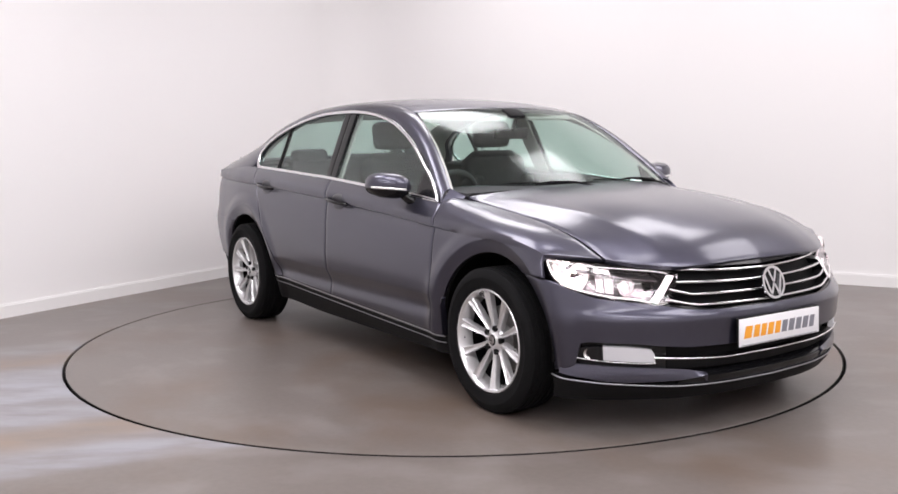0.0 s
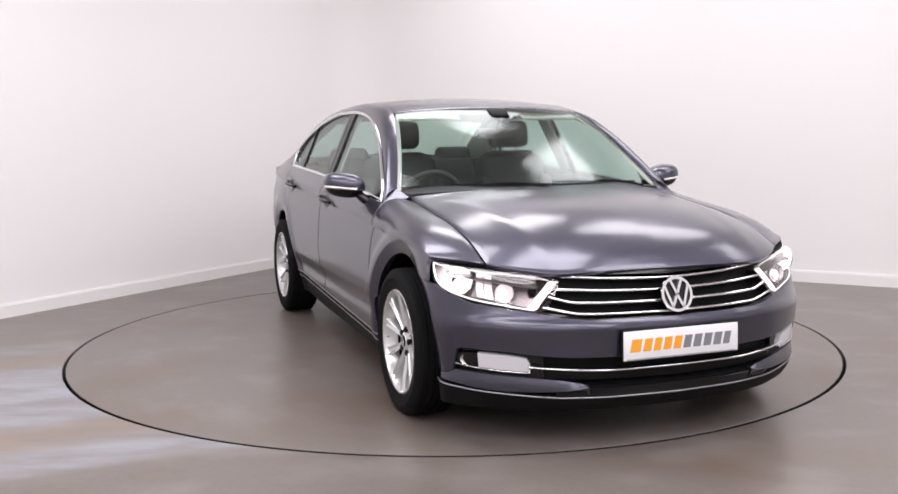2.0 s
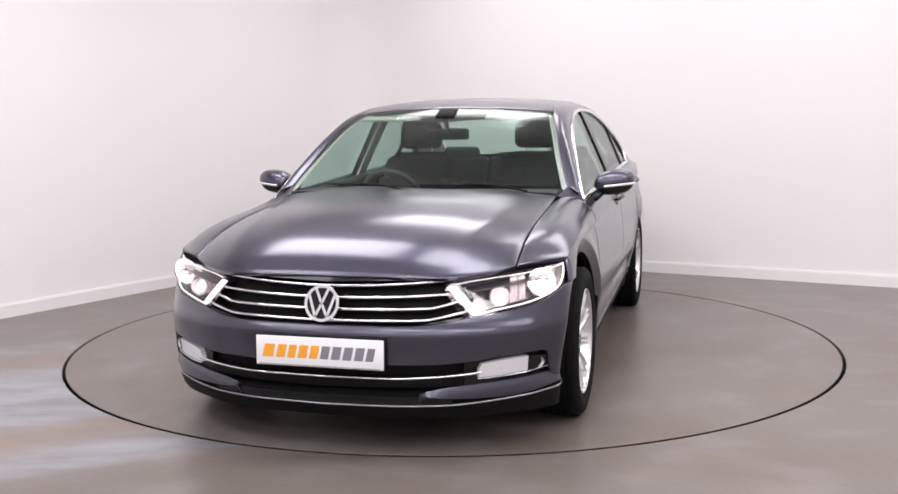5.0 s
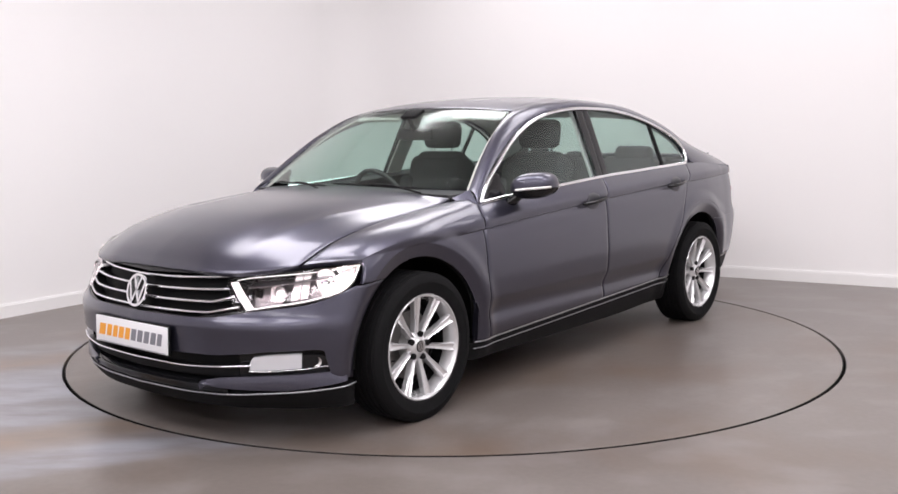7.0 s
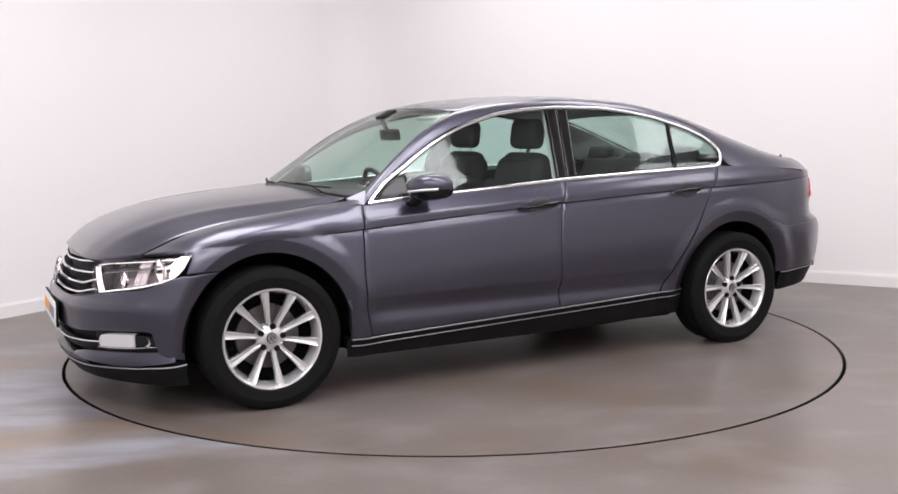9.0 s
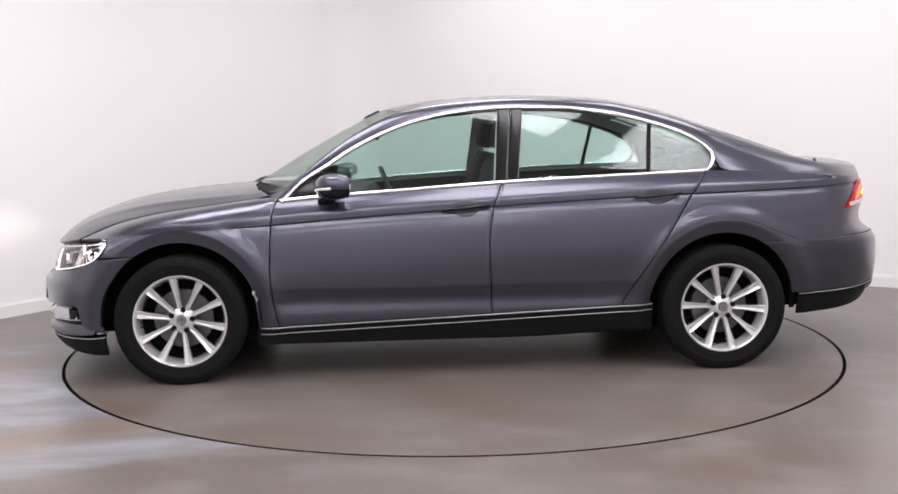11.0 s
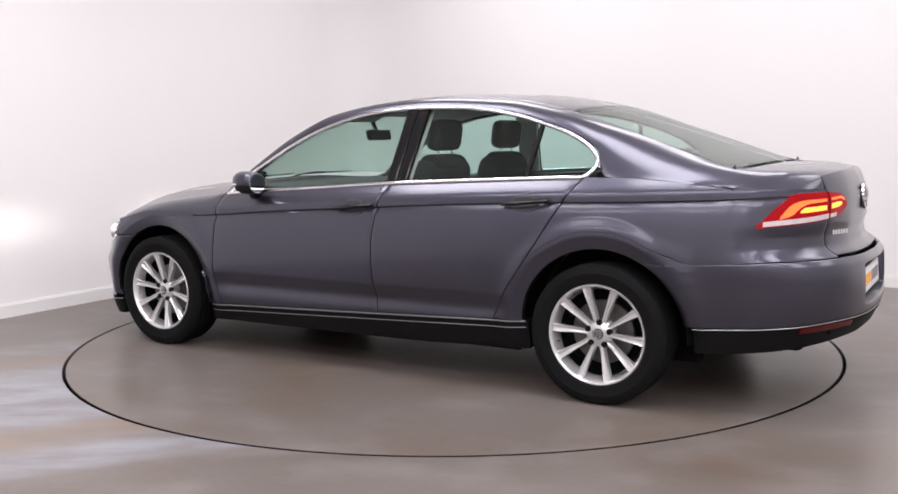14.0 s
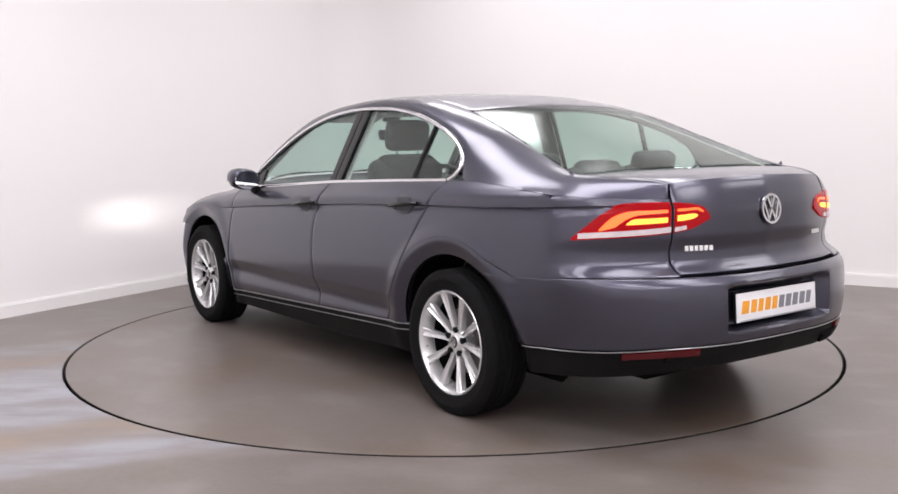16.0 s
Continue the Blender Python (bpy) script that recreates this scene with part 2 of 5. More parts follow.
def catmull(knots, n):
    """n points on a smooth curve through the knots."""
    k = np.array(knots, float)
    t = np.concatenate([[0], np.cumsum(np.linalg.norm(np.diff(k, axis=0), axis=1))])
    u = np.linspace(0, t[-1], n)
    m = np.gradient(k, t, axis=0)
    i = np.clip(np.searchsorted(t, u) - 1, 0, len(t) - 2)
    h = (t[i + 1] - t[i])[:, None]
    s = ((u - t[i])[:, None]) / h
    return (2 * s**3 - 3 * s**2 + 1) * k[i] + (s**3 - 2 * s**2 + s) * h * m[i] + (3 * s**2 - 2 * s**3) * k[i + 1] + (s**3 - s**2) * h * m[i + 1]


def smooth(a, b, q):
    t = np.clip((np.asarray(q, float) - a) / (b - a), 0, 1)
    return t * t * (3 - 2 * t)


def steps(n, edge=0.004):
    """n even steps from 0 to 1 with a narrow first and last one for the rounded edge."""
    return np.concatenate([[0, edge], np.linspace(0, 1, n + 1)[1:-1], [1 - edge, 1]])


def normals(V):
    du, dv = np.gradient(V, axis=0), np.gradient(V, axis=1)
    n = np.cross(du, dv)
    return n / np.maximum(np.linalg.norm(n, axis=2, keepdims=True), 1e-9)


def slab(V, depth=0.016, out=None, round_edge=0.002):
    """A panel with thickness from a grid of outer points; out: a way that counts as outward."""
    n = normals(V)
    if out is None:
        c = V.reshape(-1, 3).mean(0) - np.array([-0.15, 0, 0.62])
        out = c
    if (n.reshape(-1, 3) @ np.asarray(out, float)).mean() < 0:
        V, n = V[::-1], -n[::-1]
    V = V.copy()
    if round_edge:
        V[0] -= n[0] * round_edge
        V[-1] -= n[-1] * round_edge
        V[:, 0] -= n[:, 0] * round_edge
        V[:, -1] -= n[:, -1] * round_edge
    a, b = V.shape[:2]
    W = V - n * depth
    verts = np.concatenate([V.reshape(-1, 3), W.reshape(-1, 3)])
    N = a * b
    i, j = np.meshgrid(np.arange(a - 1), np.arange(b - 1), indexing="ij")
    q = (i * b + j).ravel()
    F = np.stack([q, q + b, q + b + 1, q + 1], 1)
    faces = F.tolist() + (F[:, ::-1] + N).tolist()
    ring = [k for k in range(b)] + [k * b + b - 1 for k in range(1, a)] + [(a - 1) * b + k for k in range(b - 2, -1, -1)] + [k * b for k in range(a - 2, 0, -1)]
    faces += [(ring[k], ring[(k + 1) % len(ring)], ring[(k + 1) % len(ring)] + N, ring[k] + N) for k in range(len(ring))]
    return verts, faces


def panel(name, V, mat, parent, label="", depth=0.016, out=None, round_edge=0.002, sharp=38.0):
    return mesh_object(name, *slab(V, depth, out, round_edge), mat, parent, label, sharp)


def joined(*pieces):
    verts, faces, n = [], [], 0
    for v, f in pieces:
        verts.append(np.asarray(v, float))
        faces += [tuple(int(k) + n for k in q) for q in f]
        n += len(v)
    return np.concatenate(verts), faces


def tube(points, radius, n=8, flat=1.0, up=(0, 0, 1)):
    """A rod swept along points; flat squeezes its section along up."""
    p = np.asarray(points, float)
    t = np.gradient(p, axis=0)
    t /= np.linalg.norm(t, axis=1, keepdims=True)
    s = np.cross(t, np.array(up, float))
    s /= np.maximum(np.linalg.norm(s, axis=1, keepdims=True), 1e-9)
    w = np.cross(s, t)
    a = np.linspace(0, 2 * np.pi, n, endpoint=False) + np.pi / n
    r = np.broadcast_to(np.asarray(radius, float), (len(p),))[:, None, None]
    v = p[:, None] + r * (s[:, None] * np.cos(a)[None, :, None] + w[:, None] * np.sin(a)[None, :, None] * flat)
    v = v.reshape(-1, 3)
    f = [(i * n + j, i * n + (j + 1) % n, (i + 1) * n + (j + 1) % n, (i + 1) * n + j) for i in range(len(p) - 1) for j in range(n)]
    f += [tuple(range(n - 1, -1, -1)), tuple((len(p) - 1) * n + k for k in range(n))]
    return v, f


def coons(bottom, top, left, right, a, b, power=1):
    """Points inside four edge curves given at the steps a (bottom, top) and b (left, right); power keeps the sides' bends near them."""
    A, B = a[:, None, None], b[None, :, None]
    ruled = (1 - B) * bottom[:, None] + B * top[:, None]
    dl = left[None] - ((1 - B) * bottom[0] + B * top[0])
    dr = right[None] - ((1 - B) * bottom[-1] + B * top[-1])
    return ruled + (1 - A) ** power * dl + A**power * dr


def mirrored(V, side):
    V = V.copy()
    V[..., 1] *= side
    return V


# ---- the room ----
COVE = 0.55


def wall_path():
    """Plan of the two seen walls with a coved corner, as (point, inward way) pairs."""
    pts = [room(ROOM1 * k / 12 + COVE * (1 - k / 12), 0) for k in range(12, 0, -1)]
    for k in range(13):
        t = k / 12 * math.pi / 2
        pts.append(room(COVE - COVE * math.sin(t), COVE - COVE * math.cos(t)))
    pts += [room(0, COVE + (ROOM2 - COVE) * k / 12) for k in range(1, 13)]
    return np.array([tuple(p) for p in pts])


def wall_strip(name, path, z0, z1, thick, inward, mat, label):
    t = np.gradient(path, axis=0)
    t /= np.linalg.norm(t, axis=1, keepdims=True)
    n = np.stack([-t[:, 1], t[:, 0], t[:, 2] * 0], 1)
    mid = np.array(tuple(room(5, 5)))
    n *= np.where((n * (mid - path)).sum(1, keepdims=True) < 0, -1, 1)
    face, back = path + n * inward, path + n * (inward - thick)
    rings = [np.c_[q[:, :2], np.full(len(q), z)] for q, z in ((back, z0), (face, z0), (face, z1), (back, z1))]
    m = len(path)
    v = np.concatenate(rings)
    f = [(a * m + i, a * m + i + 1, ((a + 1) % 4) * m + i + 1, ((a + 1) % 4) * m + i) for a in range(4) for i in range(m - 1)]
    f += [(0, m, 2 * m, 3 * m), (m - 1, 2 * m - 1, 3 * m - 1, 4 * m - 1)]
    ob = mesh_object(name, v, f, mat)
    return tagged(ob, label, "wall" if "wall" in name else "skirting", kind="structure")


PATH_WALL = wall_path()
wall_strip("wall_north", PATH_WALL, 0.0, CEIL, 0.2, 0.0, WALL, "plain white painted studio wall with a coved corner")
wall_strip("baseboard", PATH_WALL, 0.0, 0.085, 0.018, 0.018, SKIRT, "low white gloss skirting board along the wall")
wall_strip("baseboard_cap", PATH_WALL, 0.085, 0.097, 0.010, 0.011, SKIRT, "rounded top edge of the white skirting board")
back = np.array([tuple(room(ROOM1 * k / 4, ROOM2)) for k in range(5)])
wall_strip("wall_south", back, 0.0, CEIL, 0.2, 0.0, WALL, "plain white wall behind the camera")
side = np.array([tuple(room(ROOM1, ROOM2 * k / 4)) for k in range(5)])
wall_strip("wall_east", side, 0.0, CEIL, 0.2, 0.0, WALL, "plain white side wall of the studio")


def slab_box(name, z0, z1, mat, label, category):
    c = [room(-0.3, -0.3), room(ROOM1 + 0.3, -0.3), room(ROOM1 + 0.3, ROOM2 + 0.3), room(-0.3, ROOM2 + 0.3)]
    v = [(p.x, p.y, z0) for p in c] + [(p.x, p.y, z1) for p in c]
    f = [(3, 2, 1, 0), (4, 5, 6, 7)] + [(k, (k + 1) % 4, (k + 1) % 4 + 4, k + 4) for k in range(4)]
    return tagged(mesh_object(name, v, f, mat), label, category, kind="structure")


slab_box("ceiling", CEIL, CEIL + 0.15, CEILING, "flat white ceiling", "ceiling")

TABLE_R, GAP = 2.232, 0.018


def floor_with_hole():
    """The floor sheet with a round opening for the turntable, and the opening's wall."""
    n = 180
    a = np.linspace(0, 2 * np.pi, n, endpoint=False)
    hole = np.stack([np.cos(a), np.sin(a)], 1) * (TABLE_R + GAP)
    centre = np.array([0.0, 0.0])
    outer = []
    for k in range(n):
        d = np.array([np.cos(a[k]), np.sin(a[k])])
        reach = 1e9
        rel = Vector((0, 0, 0)) - CORNER
        for axis, size in ((E1, ROOM1), (E2, ROOM2)):
            q, s = rel.dot(axis), d[0] * axis.x + d[1] * axis.y
            if abs(s) > 1e-9:
                reach = min(reach, max((-0.3 - q) / s, (size + 0.3 - q) / s))
        outer.append(centre + d * reach)
    outer = np.array(outer)
    rings = [np.c_[hole, np.full(n, -0.14)], np.c_[hole, np.full(n, -0.003)], np.c_[hole * 1.0013, np.zeros(n)]]
    rings += [np.c_[hole * (1 - w) + outer * w, np.zeros(n)] for w in (0.25, 0.6, 1.0)]
    rings += [np.c_[outer, np.full(n, -0.2)], np.c_[hole, np.full(n, -0.14)] * 1.0]
    v = np.concatenate(rings)
    f = [(i * n + j, i * n + (j + 1) % n, (i + 1) * n + (j + 1) % n, (i + 1) * n + j) for i in range(len(rings) - 1) for j in range(n)]
    return v, f


tagged(mesh_object("floor", *floor_with_hole(), FLOOR, sharp=30), "polished grey-brown screed floor with pale worn patches", "floor", kind="structure")
PITV, PITF = lathe([(0.0, -0.12), (TABLE_R + 0.05, -0.12), (TABLE_R + 0.05, -0.15), (0.0, -0.15)], 96)
tagged(mesh_object("turntable_pit", PITV[:, [0, 2, 1]], PITF, DARK), "dark pit bottom under the turntable", "floor", kind="structure")
TV, TF = lathe([(0.0, 0.0), (1.2, 0.0), (TABLE_R - 0.0012, 0.0), (TABLE_R, -0.0012), (TABLE_R, -0.06), (0.0, -0.06)], 180)
turntable = tagged(mesh_object("turntable", TV[:, [0, 2, 1]], TF, DISC, sharp=30), "large round grey turntable flush with the floor", "turntable")

# the rim's side is blackened so that the gap reads as shaded
RV, RF = lathe([(TABLE_R + 0.0005, -0.0012), (TABLE_R + 0.0045, -0.0012), (TABLE_R + 0.0045, -0.05), (TABLE_R + 0.0005, -0.05), (TABLE_R + 0.0005, -0.0012)], 180)
mesh_object("gap_shade_band", RV[:, [0, 2, 1]], RF, DARK, turntable, "black band that puts shade into the turntable's gap")

# ---- the car: x ahead, y to its left, z up, from the ground midway between the axles ----
car = new("car")
car.empty_display_size = 0.3
tagged(car, "grey metallic four-door saloon car with lit lamps on a turntable", "car")

AX, HUBZ, ARCH = 1.3955, 0.326, 0.392
half_width = curve1([-1.8, -1.5, -1.1, -0.5, 0.3, 0.9, 1.3, 1.6], [0.885, 0.908, 0.916, 0.916, 0.915, 0.913, 0.912, 0.908])
waist = curve1([-2.3, -1.7, -0.9, 0.0, 0.6, 1.1, 1.9], [0.962, 0.938, 0.911, 0.863, 0.824, 0.787, 0.745])
belt = curve1([-1.4, -0.88, -0.6, -0.3, 0.0, 0.33, 0.665, 0.95], [1.043, 1.023, 1.011, 0.998, 0.980, 0.958, 0.937, 0.912])
sec_low = curve1([-0.75, -0.65, -0.55, -0.42, -0.28, -0.14, -0.05, 0.0], [0.085, 0.058, 0.036, 0.012, 0.0, 0.008, 0.022, 0.034])
sec_high = curve1([0.0, 0.03, 0.07, 0.115, 0.2, 0.52, 0.62], [0.026, 0.028, 0.052, 0.092, 0.132, 0.283, 0.34])


def section(x, z):
    """How far the side lies inside its widest line at that height."""
    t = z - waist(x)
    fade = smooth(1.18, 0.98, x)
    step = 0.008 * (1 - fade)
    high = sec_high(np.maximum(t, 0)) + step * np.exp(-np.maximum(t, 0) / 0.05)
    low = sec_low(np.minimum(t, 0)) + 0.022 * np.exp(-(((z - 0.405) / 0.050) ** 2)) * np.clip((0.474 - z) / 0.012, 0, 1) * smooth(1.0, 0.85, x) * smooth(-1.0, -0.8, x)
    low = low + 0.007 * fade * np.exp(np.minimum(t, 0) / 0.016)
    return low + (high - low) * np.clip((t + 0.003) / 0.006, 0, 1)


def flare(x, z):
    """The raised lip round the wheel openings."""
    r1 = np.hypot(x - AX, z - HUBZ)
    r2 = np.hypot(x + AX, z - HUBZ)
    r = np.minimum(r1, r2)
    return 0.010 * smooth(0.545, 0.475, r) - 0.026 * np.clip((0.450 - r) / 0.058, 0, 1)


def side_y(x, z):
    return half_width(x) - section(x, z) + flare(x, z)


# plan of nose and tail at bumper height, by a running number from the middle (0) to the side (1)
NOSE_X = curve1([0, 0.25, 0.42, 0.58, 0.72, 0.85, 1.0], [2.236, 2.222, 2.178, 2.085, 1.955, 1.80, 1.60])
NOSE_Y = curve1([0, 0.25, 0.42, 0.58, 0.72, 0.85, 1.0], [0.0, 0.25, 0.455, 0.645, 0.797, 0.880, 0.908])
TAIL_X = curve1([0, 0.25, 0.42, 0.58, 0.72, 0.85, 1.0], [-2.485, -2.470, -2.425, -2.335, -2.19, -2.01, -1.80])
TAIL_Y = curve1([0, 0.25, 0.42, 0.58, 0.72, 0.85, 1.0], [0.0, 0.26, 0.46, 0.647, 0.787, 0.859, 0.882])
NOSE_Z = curve1([0.12, 0.2, 0.28, 0.42, 0.485, 0.505, 0.53, 0.60, 0.68, 0.74], [-0.10, -0.035, -0.004, 0.001, 0.006, 0.000, -0.020, -0.050, -0.090, -0.13])
TAIL_Z = curve1([0.2, 0.3, 0.40, 0.5, 0.60, 0.65, 0.685, 0.715, 0.74, 0.78, 0.84, 0.92, 1.0, 1.05, 1.08], [-0.12, -0.06, -0.012, 0.0, -0.004, -0.012, -0.036, -0.080, -0.104, -0.110, -0.098, -0.098, -0.118, -0.14, -0.17])


def nose(s, z, off=0.0):
    q = np.abs(s)
    g = smooth(0.98, 0.55, q)
    x = NOSE_X(q) + NOSE_Z(z) * g
    y = NOSE_Y(q)
    y = y - section(x, z) * (y / 0.90) ** 2 + flare(x, z) * smooth(0.6, 0.9, q)
    dx, dy = -(NOSE_Y(q + 1e-3) - NOSE_Y(q - 1e-3)), NOSE_X(q + 1e-3) - NOSE_X(q - 1e-3)
    ln = np.hypot(dx, dy)
    return np.stack([x - dx / ln * off, np.where(s < 0, -1, 1) * (y - dy / ln * off), z + 0 * x], -1)


def tail(s, z, off=0.0):
    q = np.abs(s)
    g = smooth(0.98, 0.60, q)
    x = TAIL_X(q) - TAIL_Z(z) * g
    y = TAIL_Y(q)
    y = y - section(np.maximum(x, -2.2), z) * (y / 0.87) ** 2 + flare(x, z) * smooth(0.6, 0.9, q)
    dy = TAIL_X(q + 1e-3) - TAIL_X(q - 1e-3)
    dx = TAIL_Y(q + 1e-3) - TAIL_Y(q - 1e-3)
    ln = np.hypot(dx, dy)
    return np.stack([x - dx / ln * off, np.where(s < 0, -1, 1) * (y + dy / ln * off), z + 0 * x], -1)


def on_side(xz, off=0.0):
    x, z = xz[..., 0], xz[..., 1]
    return np.stack([x, side_y(x, z) + off, z], -1)


def side_patch(bottom, top, left, right, na, nb, off=0.0):
    """A panel on the side between four edges; each edge is a function of 0..1 that gives (x, z)."""
    a, b = steps(na), steps(nb, 0.006)
    return on_side(aligned(coons(bottom(a), top(a), left(b), right(b), a, b), b, 0.82), off)


def aligned(P, b, at):
    """Slides the rows along each column so that two of them lie on the sharp waist line."""
    out = P.copy()
    ka = int(np.argmin(np.abs(b - at)))
    for i in range(len(P)):
        t = P[i, :, 1] - waist(P[i, :, 0])
        if t[0] > -0.02 or t[-1] < 0.02:
            continue
        lo, hi = np.interp(-0.0031, t, b), np.interp(0.0031, t, b)
        q = np.where(b <= b[ka], b / b[ka] * lo, hi + (b - b[ka + 1]) / (1 - b[ka + 1]) * (1 - hi))
        q = b + (q - b) * smooth(1.32, 1.15, P[i, -1, 0])
        out[i, :, 0], out[i, :, 1] = np.interp(q, b, P[i, :, 0]), np.interp(q, b, P[i, :, 1])
    return out


def line(p, q):
    p, q = np.array(p, float), np.array(q, float)
    return lambda t: p + (q - p) * np.asarray(t)[:, None]


def edge_of(xf, z0, z1):
    return lambda t: np.stack([xf(z0 + (z1 - z0) * t), z0 + (z1 - z0) * t], -1)


def level_of(zf, x0, x1):
    return lambda t: np.stack([x0 + (x1 - x0) * t, zf(x0 + (x1 - x0) * t)], -1)


sill_z = curve1([-1.05, -0.17, 1.0], [0.352, 0.318, 0.275])
door_front = curve1([0.27, 0.45, 0.6, 0.873, 0.93], [0.905, 0.936, 0.943, 0.925, 0.900])
door_mid = curve1([0.30, 0.5, 0.675, 0.865, 1.0], [-0.178, -0.168, -0.164, -0.188, -0.245])
door_rear = curve1([0.33, 0.459, 0.66, 0.912, 1.045], [-0.845, -0.914, -1.052, -1.213, -1.31])
G = 0.0028  # half a shut line


def shifted(f, d):
    return lambda q: f(q) + d


def arch_edge(cx, a0, a1, r=ARCH):
    return lambda t: np.stack([cx + r * np.cos(np.radians(a0 + (a1 - a0) * t)), HUBZ + r * np.sin(np.radians(a0 + (a1 - a0) * t))], -1)


def chain(*curves):
    """Several edge curves joined end to end, spaced by length."""
    t = np.linspace(0, 1, 60)
    p = np.concatenate([c(t) for c in curves])
    d = np.concatenate([[0], np.cumsum(np.linalg.norm(np.diff(p, axis=0), axis=1))])
    keep = np.concatenate([[True], np.diff(d) > 1e-7])
    p, d = p[keep], d[keep] / d[-1]
    return lambda q: np.stack([np.interp(q, d, p[:, 0]), np.interp(q, d, p[:, 1])], -1)


hood_edge_z = curve1([0.95, 1.0, 1.08, 1.25, 1.5, 1.72, 1.92], [0.962, 0.936, 0.914, 0.890, 0.856, 0.806, 0.726])
HOOD_Y = 0.70
wing_top_z = curve1([0.93, 1.0, 1.08, 1.25, 1.5, 1.72, 1.92], [0.930, 0.921, 0.912, 0.890, 0.856, 0.806, 0.726])


def doors(side):
    who = "left" if side > 0 else "right"
    zb0, zb1 = 0.30, 0.93
    cap = 0.006
    fd = side_patch(level_of(sill_z, float(door_mid(0.32)) - -G, float(door_front(0.285)) - G),
                    level_of(shifted(belt, -cap), float(door_mid(0.99)) + G, float(door_front(0.915)) - G),
                    lambda t: edge_of(shifted(door_mid, G), 0.32, 0.99)(t), lambda t: edge_of(shifted(door_front, -G), 0.285, 0.915 - cap)(t), 44, 70)
    rd = side_patch(level_of(sill_z, float(door_rear(0.345)) + G, float(door_mid(0.32)) - G),
                    level_of(shifted(belt, -cap), float(door_rear(1.036)) + G, float(door_mid(0.99)) - G),
                    lambda t: edge_of(shifted(door_rear, G), 0.345, 1.036)(t), lambda t: edge_of(shifted(door_mid, -G), 0.32, 0.99)(t), 44, 60)
    f = panel("front_door", mirrored(fd, side), PAINT, car, "grey metallic front door")
    r = panel("rear_door", mirrored(rd, side), PAINT, car, "grey metallic rear door")
    return f, r


def fender(side):
    a0, a1 = 180 + 8, 56.0
    a, b = steps(70), steps(40, 0.006)
    zt = lambda x: hood_edge_z(np.clip(x, 0.95, 1.92)) - 0.055
    bottom = chain(level_of(sill_z, float(door_front(0.28)) + G, AX - ARCH * math.cos(radians(8))), arch_edge(AX, a0, a1))
    bend = bottom(np.array([1.0]))[0]
    top_x1 = 1.745
    top = level_of(zt, float(door_front(0.90)) + G, top_x1)
    left = edge_of(shifted(door_front, G), 0.28, float(zt(0.93)))
    right = chain(line(bend, (1.772, 0.652)), line((1.772, 0.652), (1.742, 0.715)), line((1.742, 0.715), (top_x1, float(zt(top_x1)))))
    V = on_side(aligned(coons(bottom(a), top(a), left(b), right(b), a, b, 6), b, 0.86))
    # the rolled shoulder up to the bonnet's edge
    e = V[:, -1]
    x = e[:, 0]
    hx = np.where(x < 1.60, x, 1.60 + (x - 1.60) * (1.915 - 1.60) / (top_x1 - 1.60))
    E = np.stack([hx, np.full_like(x, HOOD_Y + G) + 0.02 * smooth(1.05, 0.93, hx), wing_top_z(hx)], -1)
    # away from the side's top the surface goes on in the same way, then rolls over
    C = np.stack([0.5 * (e[:, 0] + E[:, 0]), e[:, 1] - 0.30 * (e[:, 1] - E[:, 1]), np.maximum(E[:, 2], e[:, 2] + 0.004)], -1)
    q = np.concatenate([np.linspace(0, 1, 13)[1:], [1.0]])
    q[-2] = 0.985
    q = q[None, :, None]
    R = (1 - q) ** 2 * e[:, None] + 2 * q * (1 - q) * C[:, None] + q**2 * E[:, None]
    V = np.concatenate([V, R], 1)
    return panel("front_wing", mirrored(V, side), PAINT, car, "grey metallic front wing with a wheel arch")


# roof lines along the car: middle, edge of the glass and roof, edge of the side windows
U = [0, 0.08, 0.17, 0.25, 0.37, 0.5, 0.63, 0.75, 0.83, 0.92, 1.0]
MID = [curve1(U, v) for v in ([1.075, 0.83, 0.565, 0.34, 0.02, -0.36, -0.78, -1.18, -1.46, -1.75, -1.99],
                              [0.982, 1.133, 1.280, 1.386, 1.440, 1.459, 1.445, 1.378, 1.279, 1.175, 1.087])]
EDGE = [curve1(U, v) for v in ([0.865, 0.69, 0.48, 0.27, -0.02, -0.36, -0.76, -1.12, -1.41, -1.69, -1.945],
                               [0.735, 0.675, 0.618, 0.568, 0.535, 0.525, 0.535, 0.560, 0.596, 0.634, 0.668],
                               [0.975, 1.117, 1.263, 1.359, 1.412, 1.433, 1.415, 1.348, 1.259, 1.162, 1.073])]
UW = [0, 0.08, 0.17, 0.25, 0.37, 0.5, 0.63, 0.75, 0.80, 0.85, 0.89, 0.93, 1.0]
SIDEW_X = curve1(UW, [0.905, 0.745, 0.545, 0.33, -0.02, -0.36, -0.80, -1.12, -1.27, -1.352, -1.372, -1.40, -1.98])
SIDEW_Z = curve1(UW, [0.912, 1.045, 1.168, 1.275, 1.362, 1.386, 1.353, 1.275, 1.212, 1.150, 1.085, 1.045, 1.003])


